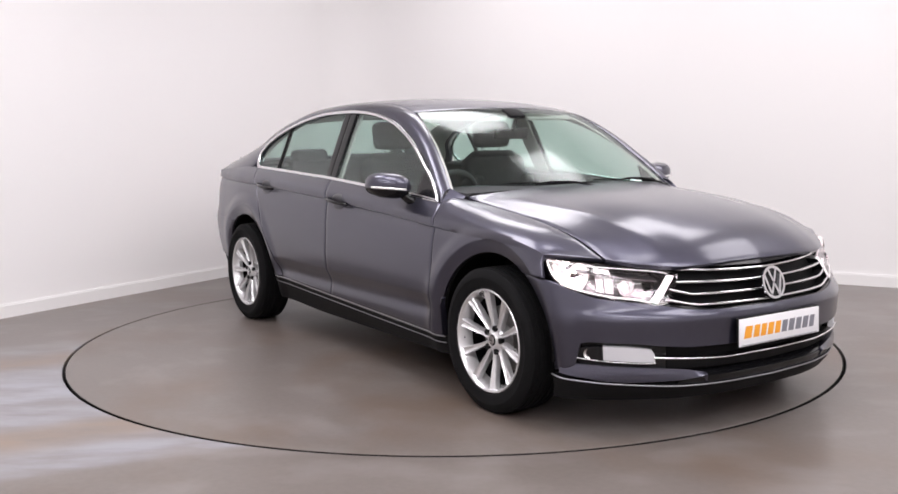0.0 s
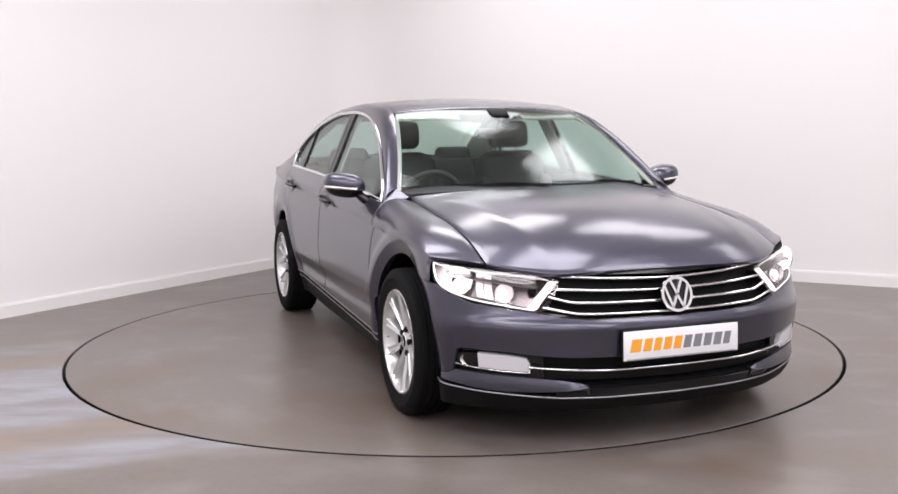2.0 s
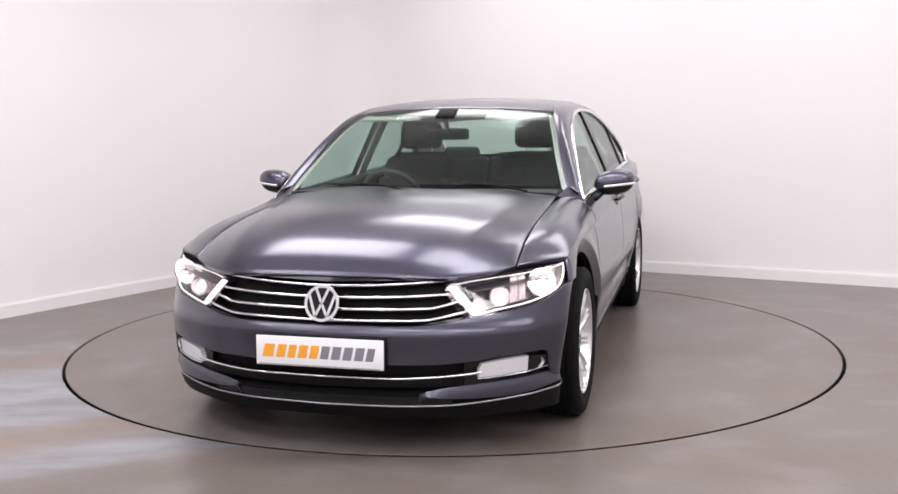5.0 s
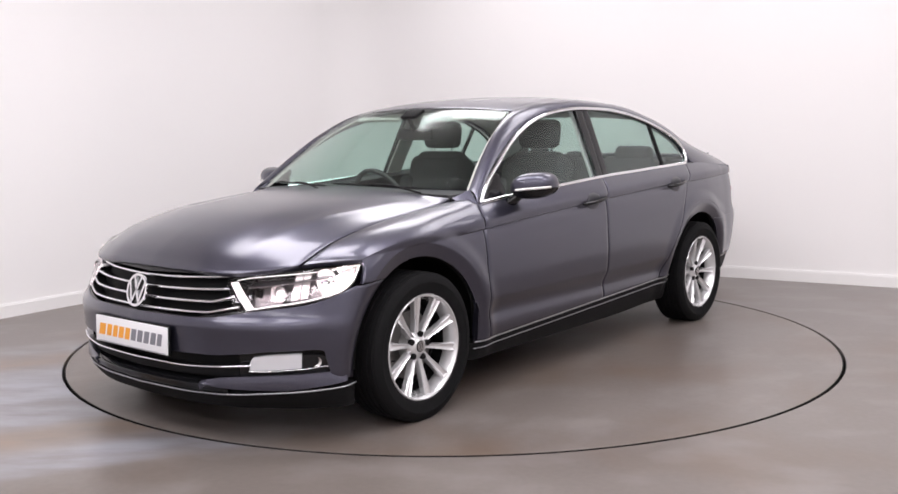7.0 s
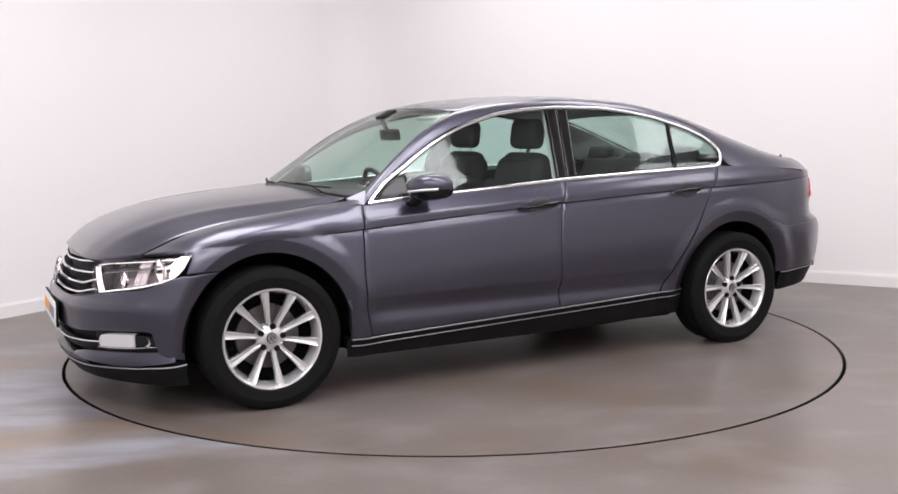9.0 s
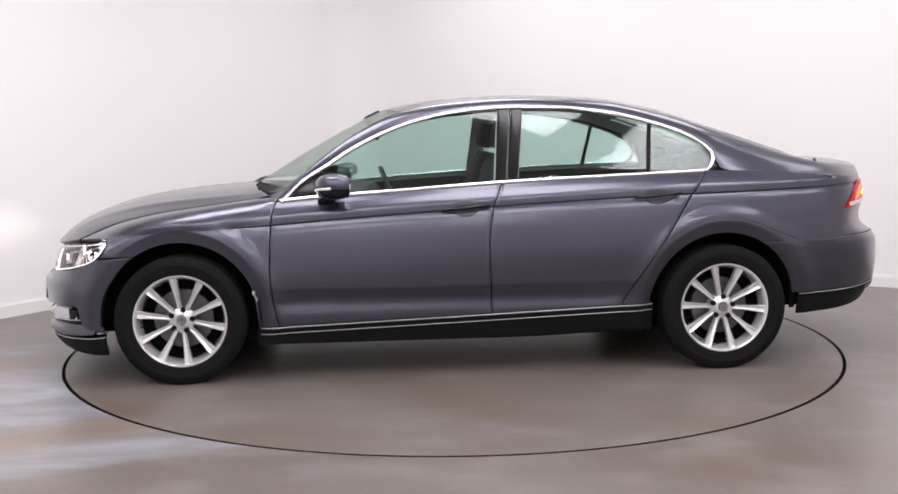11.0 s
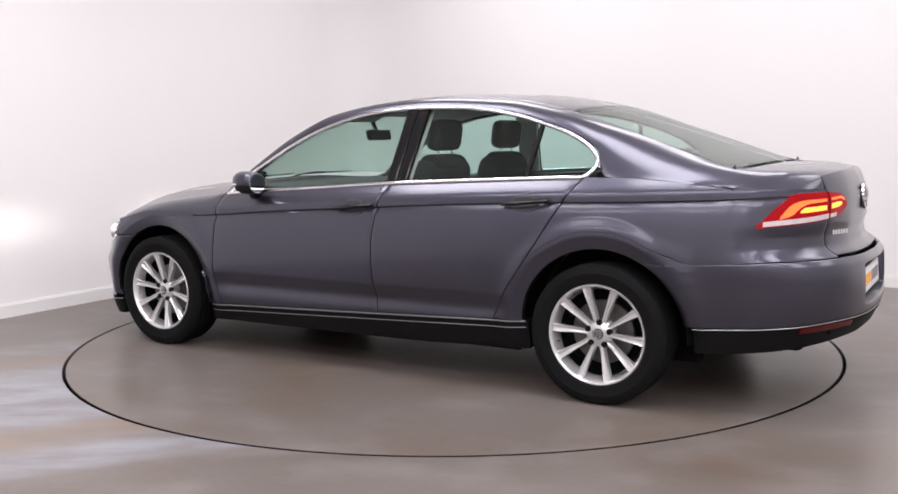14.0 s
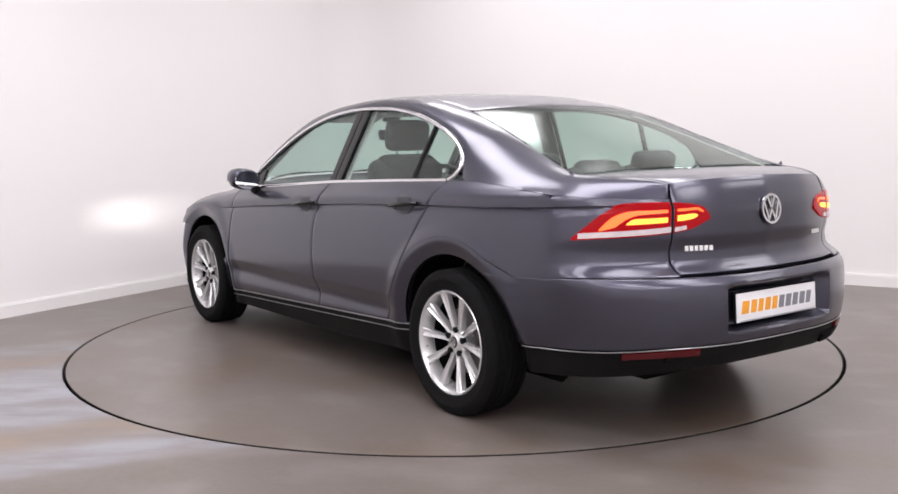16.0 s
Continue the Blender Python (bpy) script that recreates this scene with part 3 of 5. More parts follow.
def roof_point(u, w, drop=0.0):
    """Top of the cabin: w from the middle (0) to the edge (1)."""
    m = np.stack([MID[0](u), 0 * u, MID[1](u)], -1)
    e = np.stack([c(u) for c in EDGE], -1)
    q = np.abs(w)[..., None]
    p = m + (e - m) * np.concatenate([q**2.2, q, q**2.2], -1)
    p[..., 1] *= np.where(w < 0, -1, 1)
    p[..., 2] -= drop
    return p


def top_sheet(u0, u1, w1, nu, nw, drop=0.0):
    u = u0 + (u1 - u0) * steps(nu)
    w = (steps(nw) * 2 - 1) * w1
    return roof_point(*np.meshgrid(u, w, indexing="ij"), drop)


shoulder_tail = curve1([0.45, 0.54, 0.66, 0.75, 0.85, 0.9, 0.95, 1.0], [0.984, 0.985, 0.988, 0.9945, 1.0028, 1.0066, 1.0106, 1.0148])


def side_frame(side, u0, u1, n=90):
    """Pillars and roof rail between the side windows and the edge of glass and roof."""
    u = u0 + (u1 - u0) * steps(n)
    d = on_side(np.stack([SIDEW_X(u), SIDEW_Z(u)], -1))
    e = np.stack([c(u) for c in EDGE], -1)
    xm = 0.5 * (d[:, 0] + e[:, 0])
    c = np.stack([xm, side_y(xm, e[:, 2] - 0.004), e[:, 2] - 0.004], -1)
    c[:, 1] = np.clip(c[:, 1], e[:, 1] + 0.01, d[:, 1])
    # behind the pillar the surface goes on as the shoulder beside the boot lid
    k = np.linspace(0, 1, 30)[1:]
    k = np.concatenate([k[:-1], [0.99, 1.0]])
    s = 0.848 + (0.468 - 0.848) * k
    d2 = tail(s, shoulder_tail(s))
    p0, p1 = e[-1], tail(np.array([0.456]), np.array([1.046]))[0] + np.array([0, 0.006, 0])
    e2 = p0 + (p1 - p0) * k[:, None]
    e2[:, 2] += 0.010 * np.sin(np.pi * k) - 0.010 * np.clip(k - 0.8, 0, 1) * 2
    c2 = np.stack([0.5 * (d2[:, 0] + e2[:, 0]), e2[:, 1] + 0.62 * (d2[:, 1] - e2[:, 1]), e2[:, 2] - 0.004], -1)
    d, e, c = (np.concatenate(p) for p in ((d, d2), (e, e2), (c, c2)))
    q = steps(22, 0.01)[None, :, None]
    V = (1 - q) ** 2 * d[:, None] + 2 * q * (1 - q) * c[:, None] + q**2 * e[:, None]
    # soften the turn from the pillar into the shoulder, but leave both long edges where they are
    m = len(u)
    lo, hi = m - 16, m + 16
    ease = (np.sin(np.pi * (np.arange(hi - lo) + 0.5) / (hi - lo)) ** 0.5)[:, None, None] * (1 - q**6) * (1 - (1 - q) ** 6)
    for _ in range(60):
        V[lo:hi] += 0.5 * ease * (0.5 * (V[lo - 1:hi - 1] + V[lo + 1:hi + 1]) - V[lo:hi])
    return panel("cabin_frame", mirrored(V, side), PAINT, car, "grey metallic roof rail and window pillars", depth=0.03)


rear_seam = curve1([0, 0.545, 0.7, 0.85, 1.0], [0.690, 0.692, 0.690, 0.677, 0.662])


def quarter(side):
    """Rear wing: arch, corner and shoulder up to the boot lid."""
    a, b = steps(90), steps(44, 0.006)
    # a ring round the arch; in front it ends on the door's edge, which runs close by
    zd = np.linspace(0.33, 1.03, 200)
    xd = door_rear(zd) - G
    ang, rad = np.arctan2(zd - HUBZ, xd + AX), np.hypot(zd - HUBZ, xd + AX)
    turn1, turn2 = radians(46), radians(121)
    reach = lambda t: np.where(t < turn1, np.interp(t, ang, rad), 0.47 + (np.interp(turn1, ang, rad) - 0.47) * np.exp(-np.maximum(t - turn1, 0) / 0.15))
    th = radians(3) + (turn2 - radians(3)) * steps(80)
    rr = ARCH + (reach(th) - ARCH)[:, None] * steps(10, 0.02)[None]
    ring = on_side(np.stack([-AX + rr * np.cos(th)[:, None], HUBZ + rr * np.sin(th)[:, None]], -1))
    corner = (-AX + ARCH * math.cos(turn2), HUBZ + ARCH * math.sin(turn2))
    arc = lambda t: np.stack([-AX + reach(turn1 + (turn2 - turn1) * t) * np.cos(turn1 + (turn2 - turn1) * t), HUBZ + reach(turn1 + (turn2 - turn1) * t) * np.sin(turn1 + (turn2 - turn1) * t)], -1)
    bottom = arc
    z_left = float(bottom(np.array([0.0]))[0][1])
    end = bottom(np.array([1.0]))[0]
    shoulder = curve1([-2.2, -1.98, -1.7, -1.5, -1.3], [0.985, 1.002, 1.022, 1.035, 1.037])
    top = level_of(shoulder, float(door_rear(1.03)) - G, -1.80)
    left = edge_of(shifted(door_rear, -G), z_left, float(shoulder(-1.3)))
    right = line(end, (-1.80, float(shoulder(-1.80))))
    V = on_side(aligned(coons(bottom(a), top(a), left(b), right(b), a, b, 4), b, 0.78))
    # the corner round to the boot lid
    s = np.linspace(1, 0.461, 46)
    s = np.concatenate([s[:-1], [0.464, 0.461]])
    z0 = rear_seam(s)
    zt = shoulder_tail(s)
    Z = z0[:, None] + (zt - z0)[:, None] * b[None]
    tw = waist(np.maximum(TAIL_X(s), -2.2))[:, None]
    ka = int(np.argmin(np.abs(b - 0.78)))
    Z = np.where(b[None] <= b[ka], z0[:, None] + (tw - 0.0031 - z0[:, None]) * (b / b[ka])[None], tw + 0.0031 + (np.maximum(zt[:, None], tw + 0.006) - tw - 0.0031) * ((b - b[ka + 1]) / (1 - b[ka + 1]))[None])
    C = tail(s[:, None] + 0 * Z, Z)
    W = np.concatenate([V, C[1:]], 0)
    e = W[:, -1]
    # a narrow strip tucks under the pillar's foot
    k = np.concatenate([np.zeros(len(V)), np.linspace(0, 1, len(C) - 1)])
    tgt = e + np.stack([0.020 * k, -0.022 + 0.012 * k, -0.004 - 0.008 * k], -1)
    ctrl = 0.5 * (e + tgt)
    q = np.array([0.5, 1.0])[None, :, None]
    R = (1 - q) ** 2 * e[:, None] + 2 * q * (1 - q) * ctrl[:, None] + q**2 * tgt[:, None]
    # small gusset between the ring, the corner and the bumper's seam
    low, up, tipq = np.array(corner), end, np.array((C[1, 0, 0], C[1, 0, 2]))
    gu, gv = np.meshgrid(np.linspace(0, 0.98, 10), np.linspace(0, 1, 6), indexing="ij")
    gu, gv = gu[..., None], gv[..., None]
    gus = on_side((1 - gv) * (low + (tipq - low) * gu) + gv * (up + (tipq - up) * gu))
    skin = slab(mirrored(np.concatenate([W, R], 1), side), 0.016)
    return mesh_object("rear_wing", *joined(skin, slab(mirrored(ring, side), 0.016, (0, side, 0), 0.0), slab(mirrored(gus, side), 0.01, (0, side, 0), 0.0)), PAINT, car, "grey metallic rear wing with a wheel arch")


hood_front_x = curve1([0, 0.3, 0.46, 0.60, 0.70], [2.142, 2.132, 2.10, 2.02, 1.925])
hood_front_z = curve1([0, 0.3, 0.46, 0.60, 0.70], [0.700, 0.698, 0.694, 0.706, 0.724])
hood_mid_z = curve1([0, 0.3, 0.58, 0.82, 0.94, 1.0], [0.978, 0.953, 0.914, 0.840, 0.766, 0.700])
hood_side_z = curve1([0, 0.05, 0.13, 0.30, 0.56, 0.80, 1.0], [0.938, 0.924, 0.912, 0.889, 0.855, 0.805, 0.728])


def bonnet():
    w = (steps(60) * 2 - 1)
    b = steps(60, 0.003)
    Wg, Bg = np.meshgrid(w, b, indexing="ij")
    y = Wg * (HOOD_Y - G)
    q = np.abs(Wg)
    x0 = 1.085 - 0.125 * q**2.5
    x1 = hood_front_x(np.abs(y))
    x = x0 + (x1 - x0) * Bg
    mix = q**2.6
    z = hood_mid_z(Bg) * (1 - mix) + hood_side_z(Bg) * mix
    tip = hood_front_z(np.abs(y)) - (0.700 * (1 - mix) + 0.724 * mix)
    z = z + tip * Bg**3
    # two soft ridges that run from the windscreen's corners to the grille
    ridge = np.abs(y) - (0.60 - 0.12 * Bg)
    z = z + 0.006 * np.exp(-(ridge / 0.04) ** 2) * np.sin(np.pi * np.clip(Bg, 0, 1)) ** 0.7
    V = np.stack([x, y, z], -1)
    return panel("bonnet", V, PAINT, car, "long grey metallic bonnet with soft ridges", depth=0.02)


def front_bumper():
    s = np.concatenate([[0, 0.004], np.linspace(0, 1, 101)[1:-1], [0.996, 1]]) * 2 - 1
    q = np.abs(s)
    send = 0.93
    zt = curve1([0, 0.34, 0.42, 0.50, 0.58, 0.72, 0.80, 0.86, 1], [0.520, 0.522, 0.528, 0.545, 0.558, 0.583, 0.610, 0.640, 0.647])(q)
    zb = curve1([0, 0.40, 0.52, 0.60, 0.74, 0.80, 0.84, 1], [0.372, 0.374, 0.384, 0.396, 0.400, 0.392, 0.30, 0.262])(q)
    b = steps(30, 0.01)
    Z = zb[:, None] + (zt - zb)[:, None] * b
    # at the sides the panel ends on the wheel arch
    xa = AX + np.sqrt(np.maximum(ARCH**2 - (Z - HUBZ) ** 2, 0))
    sg = np.linspace(0.5, 1.0, 200)
    s_arch = np.interp(-xa, -NOSE_X(sg), sg)
    Q = q[:, None] + 0 * Z
    S = np.where(Q < 0.7, Q, 0.7 + (Q - 0.7) * (s_arch - 0.7) / 0.3)
    V = nose(S * np.where(s < 0, -1, 1)[:, None], Z)
    return panel("front_bumper", V, PAINT, car, "painted front bumper")


def belt_strip(fn, s0, s1, z0, z1, ns, nz, off=0.0, edge=0.004):
    """A grid on nose or tail between two heights, which may change along it."""
    s = s0 + (s1 - s0) * steps(ns, edge)
    b = steps(nz, 0.02)
    za = np.array([z0(abs(k)) if callable(z0) else z0 for k in s], float)
    zc = np.array([z1(abs(k)) if callable(z1) else z1 for k in s], float)
    Z = za[:, None] + (zc - za)[:, None] * b
    return fn(s[:, None] + 0 * Z, Z, off)


def wheel_arch(cx, side):
    """Dark inner liner of a wheel opening."""
    t = np.radians(np.linspace(-4, 184, 40))
    r = np.array([ARCH - 0.004, ARCH + 0.03, ARCH + 0.03])
    yo = side_y(cx + ARCH * np.cos(t), HUBZ + ARCH * np.sin(np.clip(t, 0, np.pi))) - 0.022
    V = np.stack([np.stack([cx + rr * np.cos(t), yy, HUBZ + rr * np.sin(t)], -1) for rr, yy in zip(r, (yo, yo - 0.03, 0 * t + 0.58))], 1)
    panel("wheel_arch_liner", mirrored(V, side), LINER, car, depth=0.01, out=(0, 0, -1), round_edge=0)
    disc = [(0.0, 0.575), (ARCH + 0.03, 0.575), (ARCH + 0.03, 0.56), (0, 0.56)]
    v, f = lathe(disc, 40)
    v = v + np.array([cx, 0, HUBZ])
    v[:, 2] = np.maximum(v[:, 2], 0.17)
    v[:, 1] *= side
    mesh_object("inner_arch_wall", v, f, LINER, car)


SPOKES = 10


def build_wheel():
    hub = new("wheel")
    hub.parent = car
    tagged(hub, "ten-spoke silver alloy wheel with a black tyre")
    R = 0.329
    prof = [(0.224, -0.085), (0.232, -0.098), (0.262, -0.106), (0.290, -0.107), (0.308, -0.100), (0.320, -0.088)]
    for yy in (-0.075, -0.045, -0.015, 0.015, 0.045, 0.075):
        prof += [(R - 0.001 - 0.3 * yy * yy, yy - 0.011), (R - 0.001 - 0.3 * yy * yy, yy + 0.011), (R - 0.009, yy + 0.013), (R - 0.009, yy + 0.017)]
    prof += [(0.320, 0.092), (0.308, 0.102), (0.290, 0.107), (0.283, 0.1085), (0.280, 0.107), (0.262, 0.106), (0.240, 0.100), (0.2325, 0.092), (0.224, 0.088)]
    tyre = mesh_object("tyre", *lathe(prof, 96), RUBBER, hub, "black road tyre", sharp=30)
    rim = [(0.2335, 0.086), (0.2345, 0.094), (0.231, 0.0985), (0.226, 0.098), (0.221, 0.092), (0.2165, 0.080), (0.205, 0.04), (0.200, -0.02), (0.203, -0.085), (0.215, -0.088), (0.224, -0.086), (0.22, 0.0), (0.2335, 0.086)]
    mesh_object("rim", *lathe(rim, 96), ALLOY, hub, "polished alloy rim", sharp=30)
    # black sheet stands for the shade in the barrel behind the spokes
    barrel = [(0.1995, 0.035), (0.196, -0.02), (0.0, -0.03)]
    mesh_object("barrel_shade", *lathe(barrel, 48), DARK, hub)
    mesh_object("brake_disc", *lathe([(0.06, 0.0), (0.148, 0.0), (0.150, -0.002), (0.150, -0.02), (0.06, -0.02)], 64), STEEL, hub, "grey steel brake disc")
    centre = [(0.0, 0.070), (0.031, 0.070), (0.034, 0.066), (0.040, 0.064), (0.054, 0.056), (0.064, 0.048), (0.067, 0.036), (0.067, 0.0), (0.0, 0.0)]
    mesh_object("hub_centre", *lathe(centre, 60), ALLOY, hub, sharp=30)
    # one spoke along +x, then turned copies on the same mesh
    rr = np.array([0.045, 0.085, 0.12, 0.16, 0.195, 0.222])
    half = np.array([0.0120, 0.0112, 0.0128, 0.0156, 0.0190, 0.0215])
    front = np.array([0.060, 0.063, 0.070, 0.078, 0.084, 0.089])
    sect = [(-1.0, -0.030), (-1.0, -0.006), (-0.80, 0.0), (-0.42, -0.007), (0.0, -0.009), (0.42, -0.007), (0.80, 0.0), (1.0, -0.006), (1.0, -0.030)]
    v = np.array([[r, f + d, h * c] for r, h, f in zip(rr, half, front) for c, d in sect])
    m = len(sect)
    fc = [(i * m + j, i * m + (j + 1) % m, (i + 1) * m + (j + 1) % m, (i + 1) * m + j) for i in range(len(rr) - 1) for j in range(m)]
    fc += [tuple(range(m - 1, -1, -1)), tuple((len(rr) - 1) * m + k for k in range(m))]
    spoke = mesh_object("spoke", v, fc, ALLOY, hub, "silver spoke with a groove", sharp=25)
    for k in range(SPOKES):
        ob = spoke if k == 0 else new("spoke", spoke.data)
        if k:
            ob.parent = hub
            tagged(ob, "silver spoke with a groove")
        ob.matrix_basis = pose(0, 0, 0, 0, 36 * k + 18, 0)
    bolt = mesh_object("bolt_hole", *lathe([(0.0, 0.0600), (0.0065, 0.0610), (0.008, 0.0575), (0.0135, 0.0580), (0.0135, 0.040), (0, 0.040)], 16), BLACK, hub, "dark recessed wheel bolt")
    for k in range(5):
        ob = bolt if k == 0 else new("bolt_hole", bolt.data)
        ob.parent = hub
        a = radians(72 * k + 108)
        ob.matrix_basis = pose(0.0545 * math.cos(a), 0.010, 0.0545 * math.sin(a))
    cap = mesh_object("centre_cap", *lathe([(0.0, 0.0735), (0.024, 0.0735), (0.0255, 0.072), (0.0255, 0.066), (0, 0.066)], 32), GLOSSBLACK, hub, "dark centre cap with a silver badge")
    bm = bmesh.new()
    emblem(bm, 0.021, 0.0016)
    bm.transform(pose(0, 0.0742, 0, -90, 0, 0) @ pose(0, 0, 0, 0, 0, 180))
    part("cap_badge", bm, CHROME, hub)
    valve = tube([(0.200, 0.078, 0.0), (0.186, 0.088, 0.0)], 0.003)
    mesh_object("valve", *valve, BLACK, hub)
    return hub


def emblem(bm, r, thick):
    """A ring with two stacked chevrons, drawn as plain bars, in the xy plane."""
    n = 40
    for k in range(n):
        a0, a1 = 2 * math.pi * k / n, 2 * math.pi * (k + 1) / n
        p = [bm.verts.new((q * math.cos(a), q * math.sin(a), z)) for z in (0, thick) for q, a in ((r, a0), (r, a1), (r * 0.84, a1), (r * 0.84, a0))]
        for f in ((4, 5, 6, 7), (0, 1, 5, 4), (2, 3, 7, 6), (3, 2, 1, 0)):
            bm.faces.new([p[i] for i in f])
    strokes = [((-0.36, 0.80), (-0.05, 0.10)), ((0.36, 0.80), (0.05, 0.10)),
               ((-0.74, 0.44), (-0.34, -0.72)), ((0.74, 0.44), (0.34, -0.72)), ((-0.34, -0.72), (0.0, -0.02)), ((0.34, -0.72), (0.0, -0.02))]
    for (x0, y0), (x1, y1) in strokes:
        d = Vector((x1 - x0, y1 - y0, 0)) * r
        m = Matrix.Translation(((x0 + x1) / 2 * r, (y0 + y1) / 2 * r, thick / 2)) @ Matrix.Rotation(math.atan2(d.y, d.x), 4, "Z")
        box(bm, (d.length + 0.08 * r, 0.15 * r, thick * 0.98), m)


def badge(at, r, m, parent, label):
    """Round chrome badge on a dark disc."""
    ob = new("badge")
    ob.parent = parent
    tagged(ob, label)
    ob.matrix_basis = m
    v, f = lathe([(0.0, -0.003), (r * 0.97, -0.003), (r * 0.97, 0.002), (0.0, 0.002)], 40)
    mesh_object("badge_disc", v[:, [0, 2, 1]] * np.array([1, 1, 1]), f, GLOSSBLACK, ob)
    bm = bmesh.new()
    emblem(bm, r, 0.008)
    part("badge_ring", bm, CHROME, ob, "raised chrome emblem")
    return ob


for sd in (1, -1):
    doors(sd)
    fender(sd)
    quarter(sd)
    side_frame(sd, 0.0, 1.0)
    wheel_arch(AX, sd)
    wheel_arch(-AX, sd)
bonnet()
front_bumper()
panel("roof", top_sheet(0.25, 0.75, 1.0, 50, 40), PAINT, car, "grey metallic roof skin", depth=0.025)
panel("windscreen", top_sheet(0.004, 0.248, 0.985, 30, 40), SCREEN, car, "pale green tinted windscreen", depth=0.005, round_edge=0).visible_shadow = False
panel("rear_window", top_sheet(0.752, 0.996, 0.985, 30, 40), SCREEN, car, "pale green tinted rear window", depth=0.005, round_edge=0).visible_shadow = False

wheel = build_wheel()
WHEELS = [(AX, 1, 8), (AX, -1, 5), (-AX, 1, 14), (-AX, -1, 20)]
for k, (cx, sd, turn) in enumerate(WHEELS):
    w = wheel if k == 0 else copy_thing(wheel, pose(0, 0, 0))
    w.matrix_basis = pose(cx, (0.804 if sd > 0 else 0.812) * sd, HUBZ - 0.002, 0, turn, 0 if sd > 0 else 180)

# ---- tail of the car ----
tip_z = curve1([0, 0.3, 0.545], [1.066, 1.058, 1.036])


def boot_lid():
    w = steps(50) * 2 - 1
    b = steps(24, 0.01)
    p0 = roof_point(np.full_like(w, 1.0), w) + np.array([-0.010, 0, -0.004])
    p1 = tail(w * 0.456, tip_z(np.abs(w * 0.456)))
    B = b[None, :, None]
    V = p0[:, None] * (1 - B) + p1[:, None] * B
    V[..., 2] += 0.010 * np.sin(np.pi * b)[None] - 0.010 * np.clip(b[None] - 0.8, 0, 1) * 2
    c = np.concatenate([[0.01, 0.04], np.linspace(0.08, 1, 30), [1.0]])
    c[-2] = 0.994
    zt = tip_z(np.abs(w * 0.456))[:, None]
    Z = zt + (0.700 - zt) * c[None]
    Fc = tail((w * 0.456)[:, None] + 0 * Z, Z)
    return panel("boot_lid", np.concatenate([V, Fc], 1), PAINT, car, "grey metallic boot lid with a raised lip")


boot = boot_lid()


def rear_bumper():
    s = np.concatenate([[0, 0.004], np.linspace(0, 1, 101)[1:-1], [0.996, 1]]) * 2 - 1
    q = np.abs(s)
    zt = rear_seam(q) - 0.004
    zb = curve1([0, 0.5, 0.75, 1.0], [0.428, 0.424, 0.404, 0.384])(q)
    b = steps(34, 0.01)
    Z = zb[:, None] + (zt - zb)[:, None] * b
    xa = -AX - np.sqrt(np.maximum(ARCH**2 - (Z - HUBZ) ** 2, 0))
    sg = np.linspace(0.5, 1.4, 300)
    s_arch = np.interp(xa, TAIL_X(sg), sg)
    Q = q[:, None] + 0 * Z
    S = np.where(Q < 0.7, Q, 0.7 + (Q - 0.7) * (s_arch - 0.7) / 0.3)
    sgn = np.where(s < 0, -1, 1)[:, None]
    V = tail(np.minimum(S, 1.0) * sgn, Z)
    far = S > 1.0
    X = np.where(far, TAIL_X(S), V[..., 0])
    X = np.where(far, np.minimum(TAIL_X(S), -1.45), X)
    V[..., 0] = X
    V[..., 1] = np.where(far, sgn * side_y(X, Z), V[..., 1])
    # the pocket in which the plate sits
    V[..., 0] += 0.075 * smooth(0.345, 0.285, np.abs(V[..., 1])) * smooth(0.462, 0.482, Z) * smooth(0.655, 0.610, Z)
    return panel("rear_bumper", V, PAINT, car, "painted rear bumper")


rear_bumper()
low_z = curve1([0, 0.4, 0.7, 1.0], [0.335, 0.325, 0.290, 0.265])
top_low = curve1([0, 0.5, 0.75, 1.0], [0.422, 0.418, 0.398, 0.379])
diffuser = panel("rear_apron", belt_strip(tail, -0.985, 0.985, lambda q: float(low_z(q)), lambda q: float(top_low(q)), 60, 8, -0.010), BLACK, car, "unpainted black rear apron", depth=0.03)
mesh_object("rear_apron_strip", *tube(tail(np.linspace(-0.985, 0.985, 80), top_low(np.abs(np.linspace(-0.985, 0.985, 80))) - 0.001, 0.001), 0.0025), SATIN, car, "thin grey trim line")
for sd in (1, -1):
    panel("rear_reflector", belt_strip(tail, 0.42 * sd, 0.66 * sd, lambda q: float(top_low(q)) - 0.034, lambda q: float(top_low(q)) - 0.008, 12, 2, 0.004), REFLECT, car, "slim dark red reflector", depth=0.012)
panel("exhaust_trim", belt_strip(tail, -0.30, -0.50, 0.335, 0.375, 8, 3, 0.006), DARK, car, "dark exhaust cut-out", depth=0.02)

tl_low = curve1([0.325, 0.40, 0.467, 0.77], [0.903, 0.864, 0.852, 0.828])
tl_up = curve1([0.325, 0.35, 0.40, 0.52, 0.60, 0.77], [0.915, 0.950, 0.967, 0.975, 0.972, 0.834])


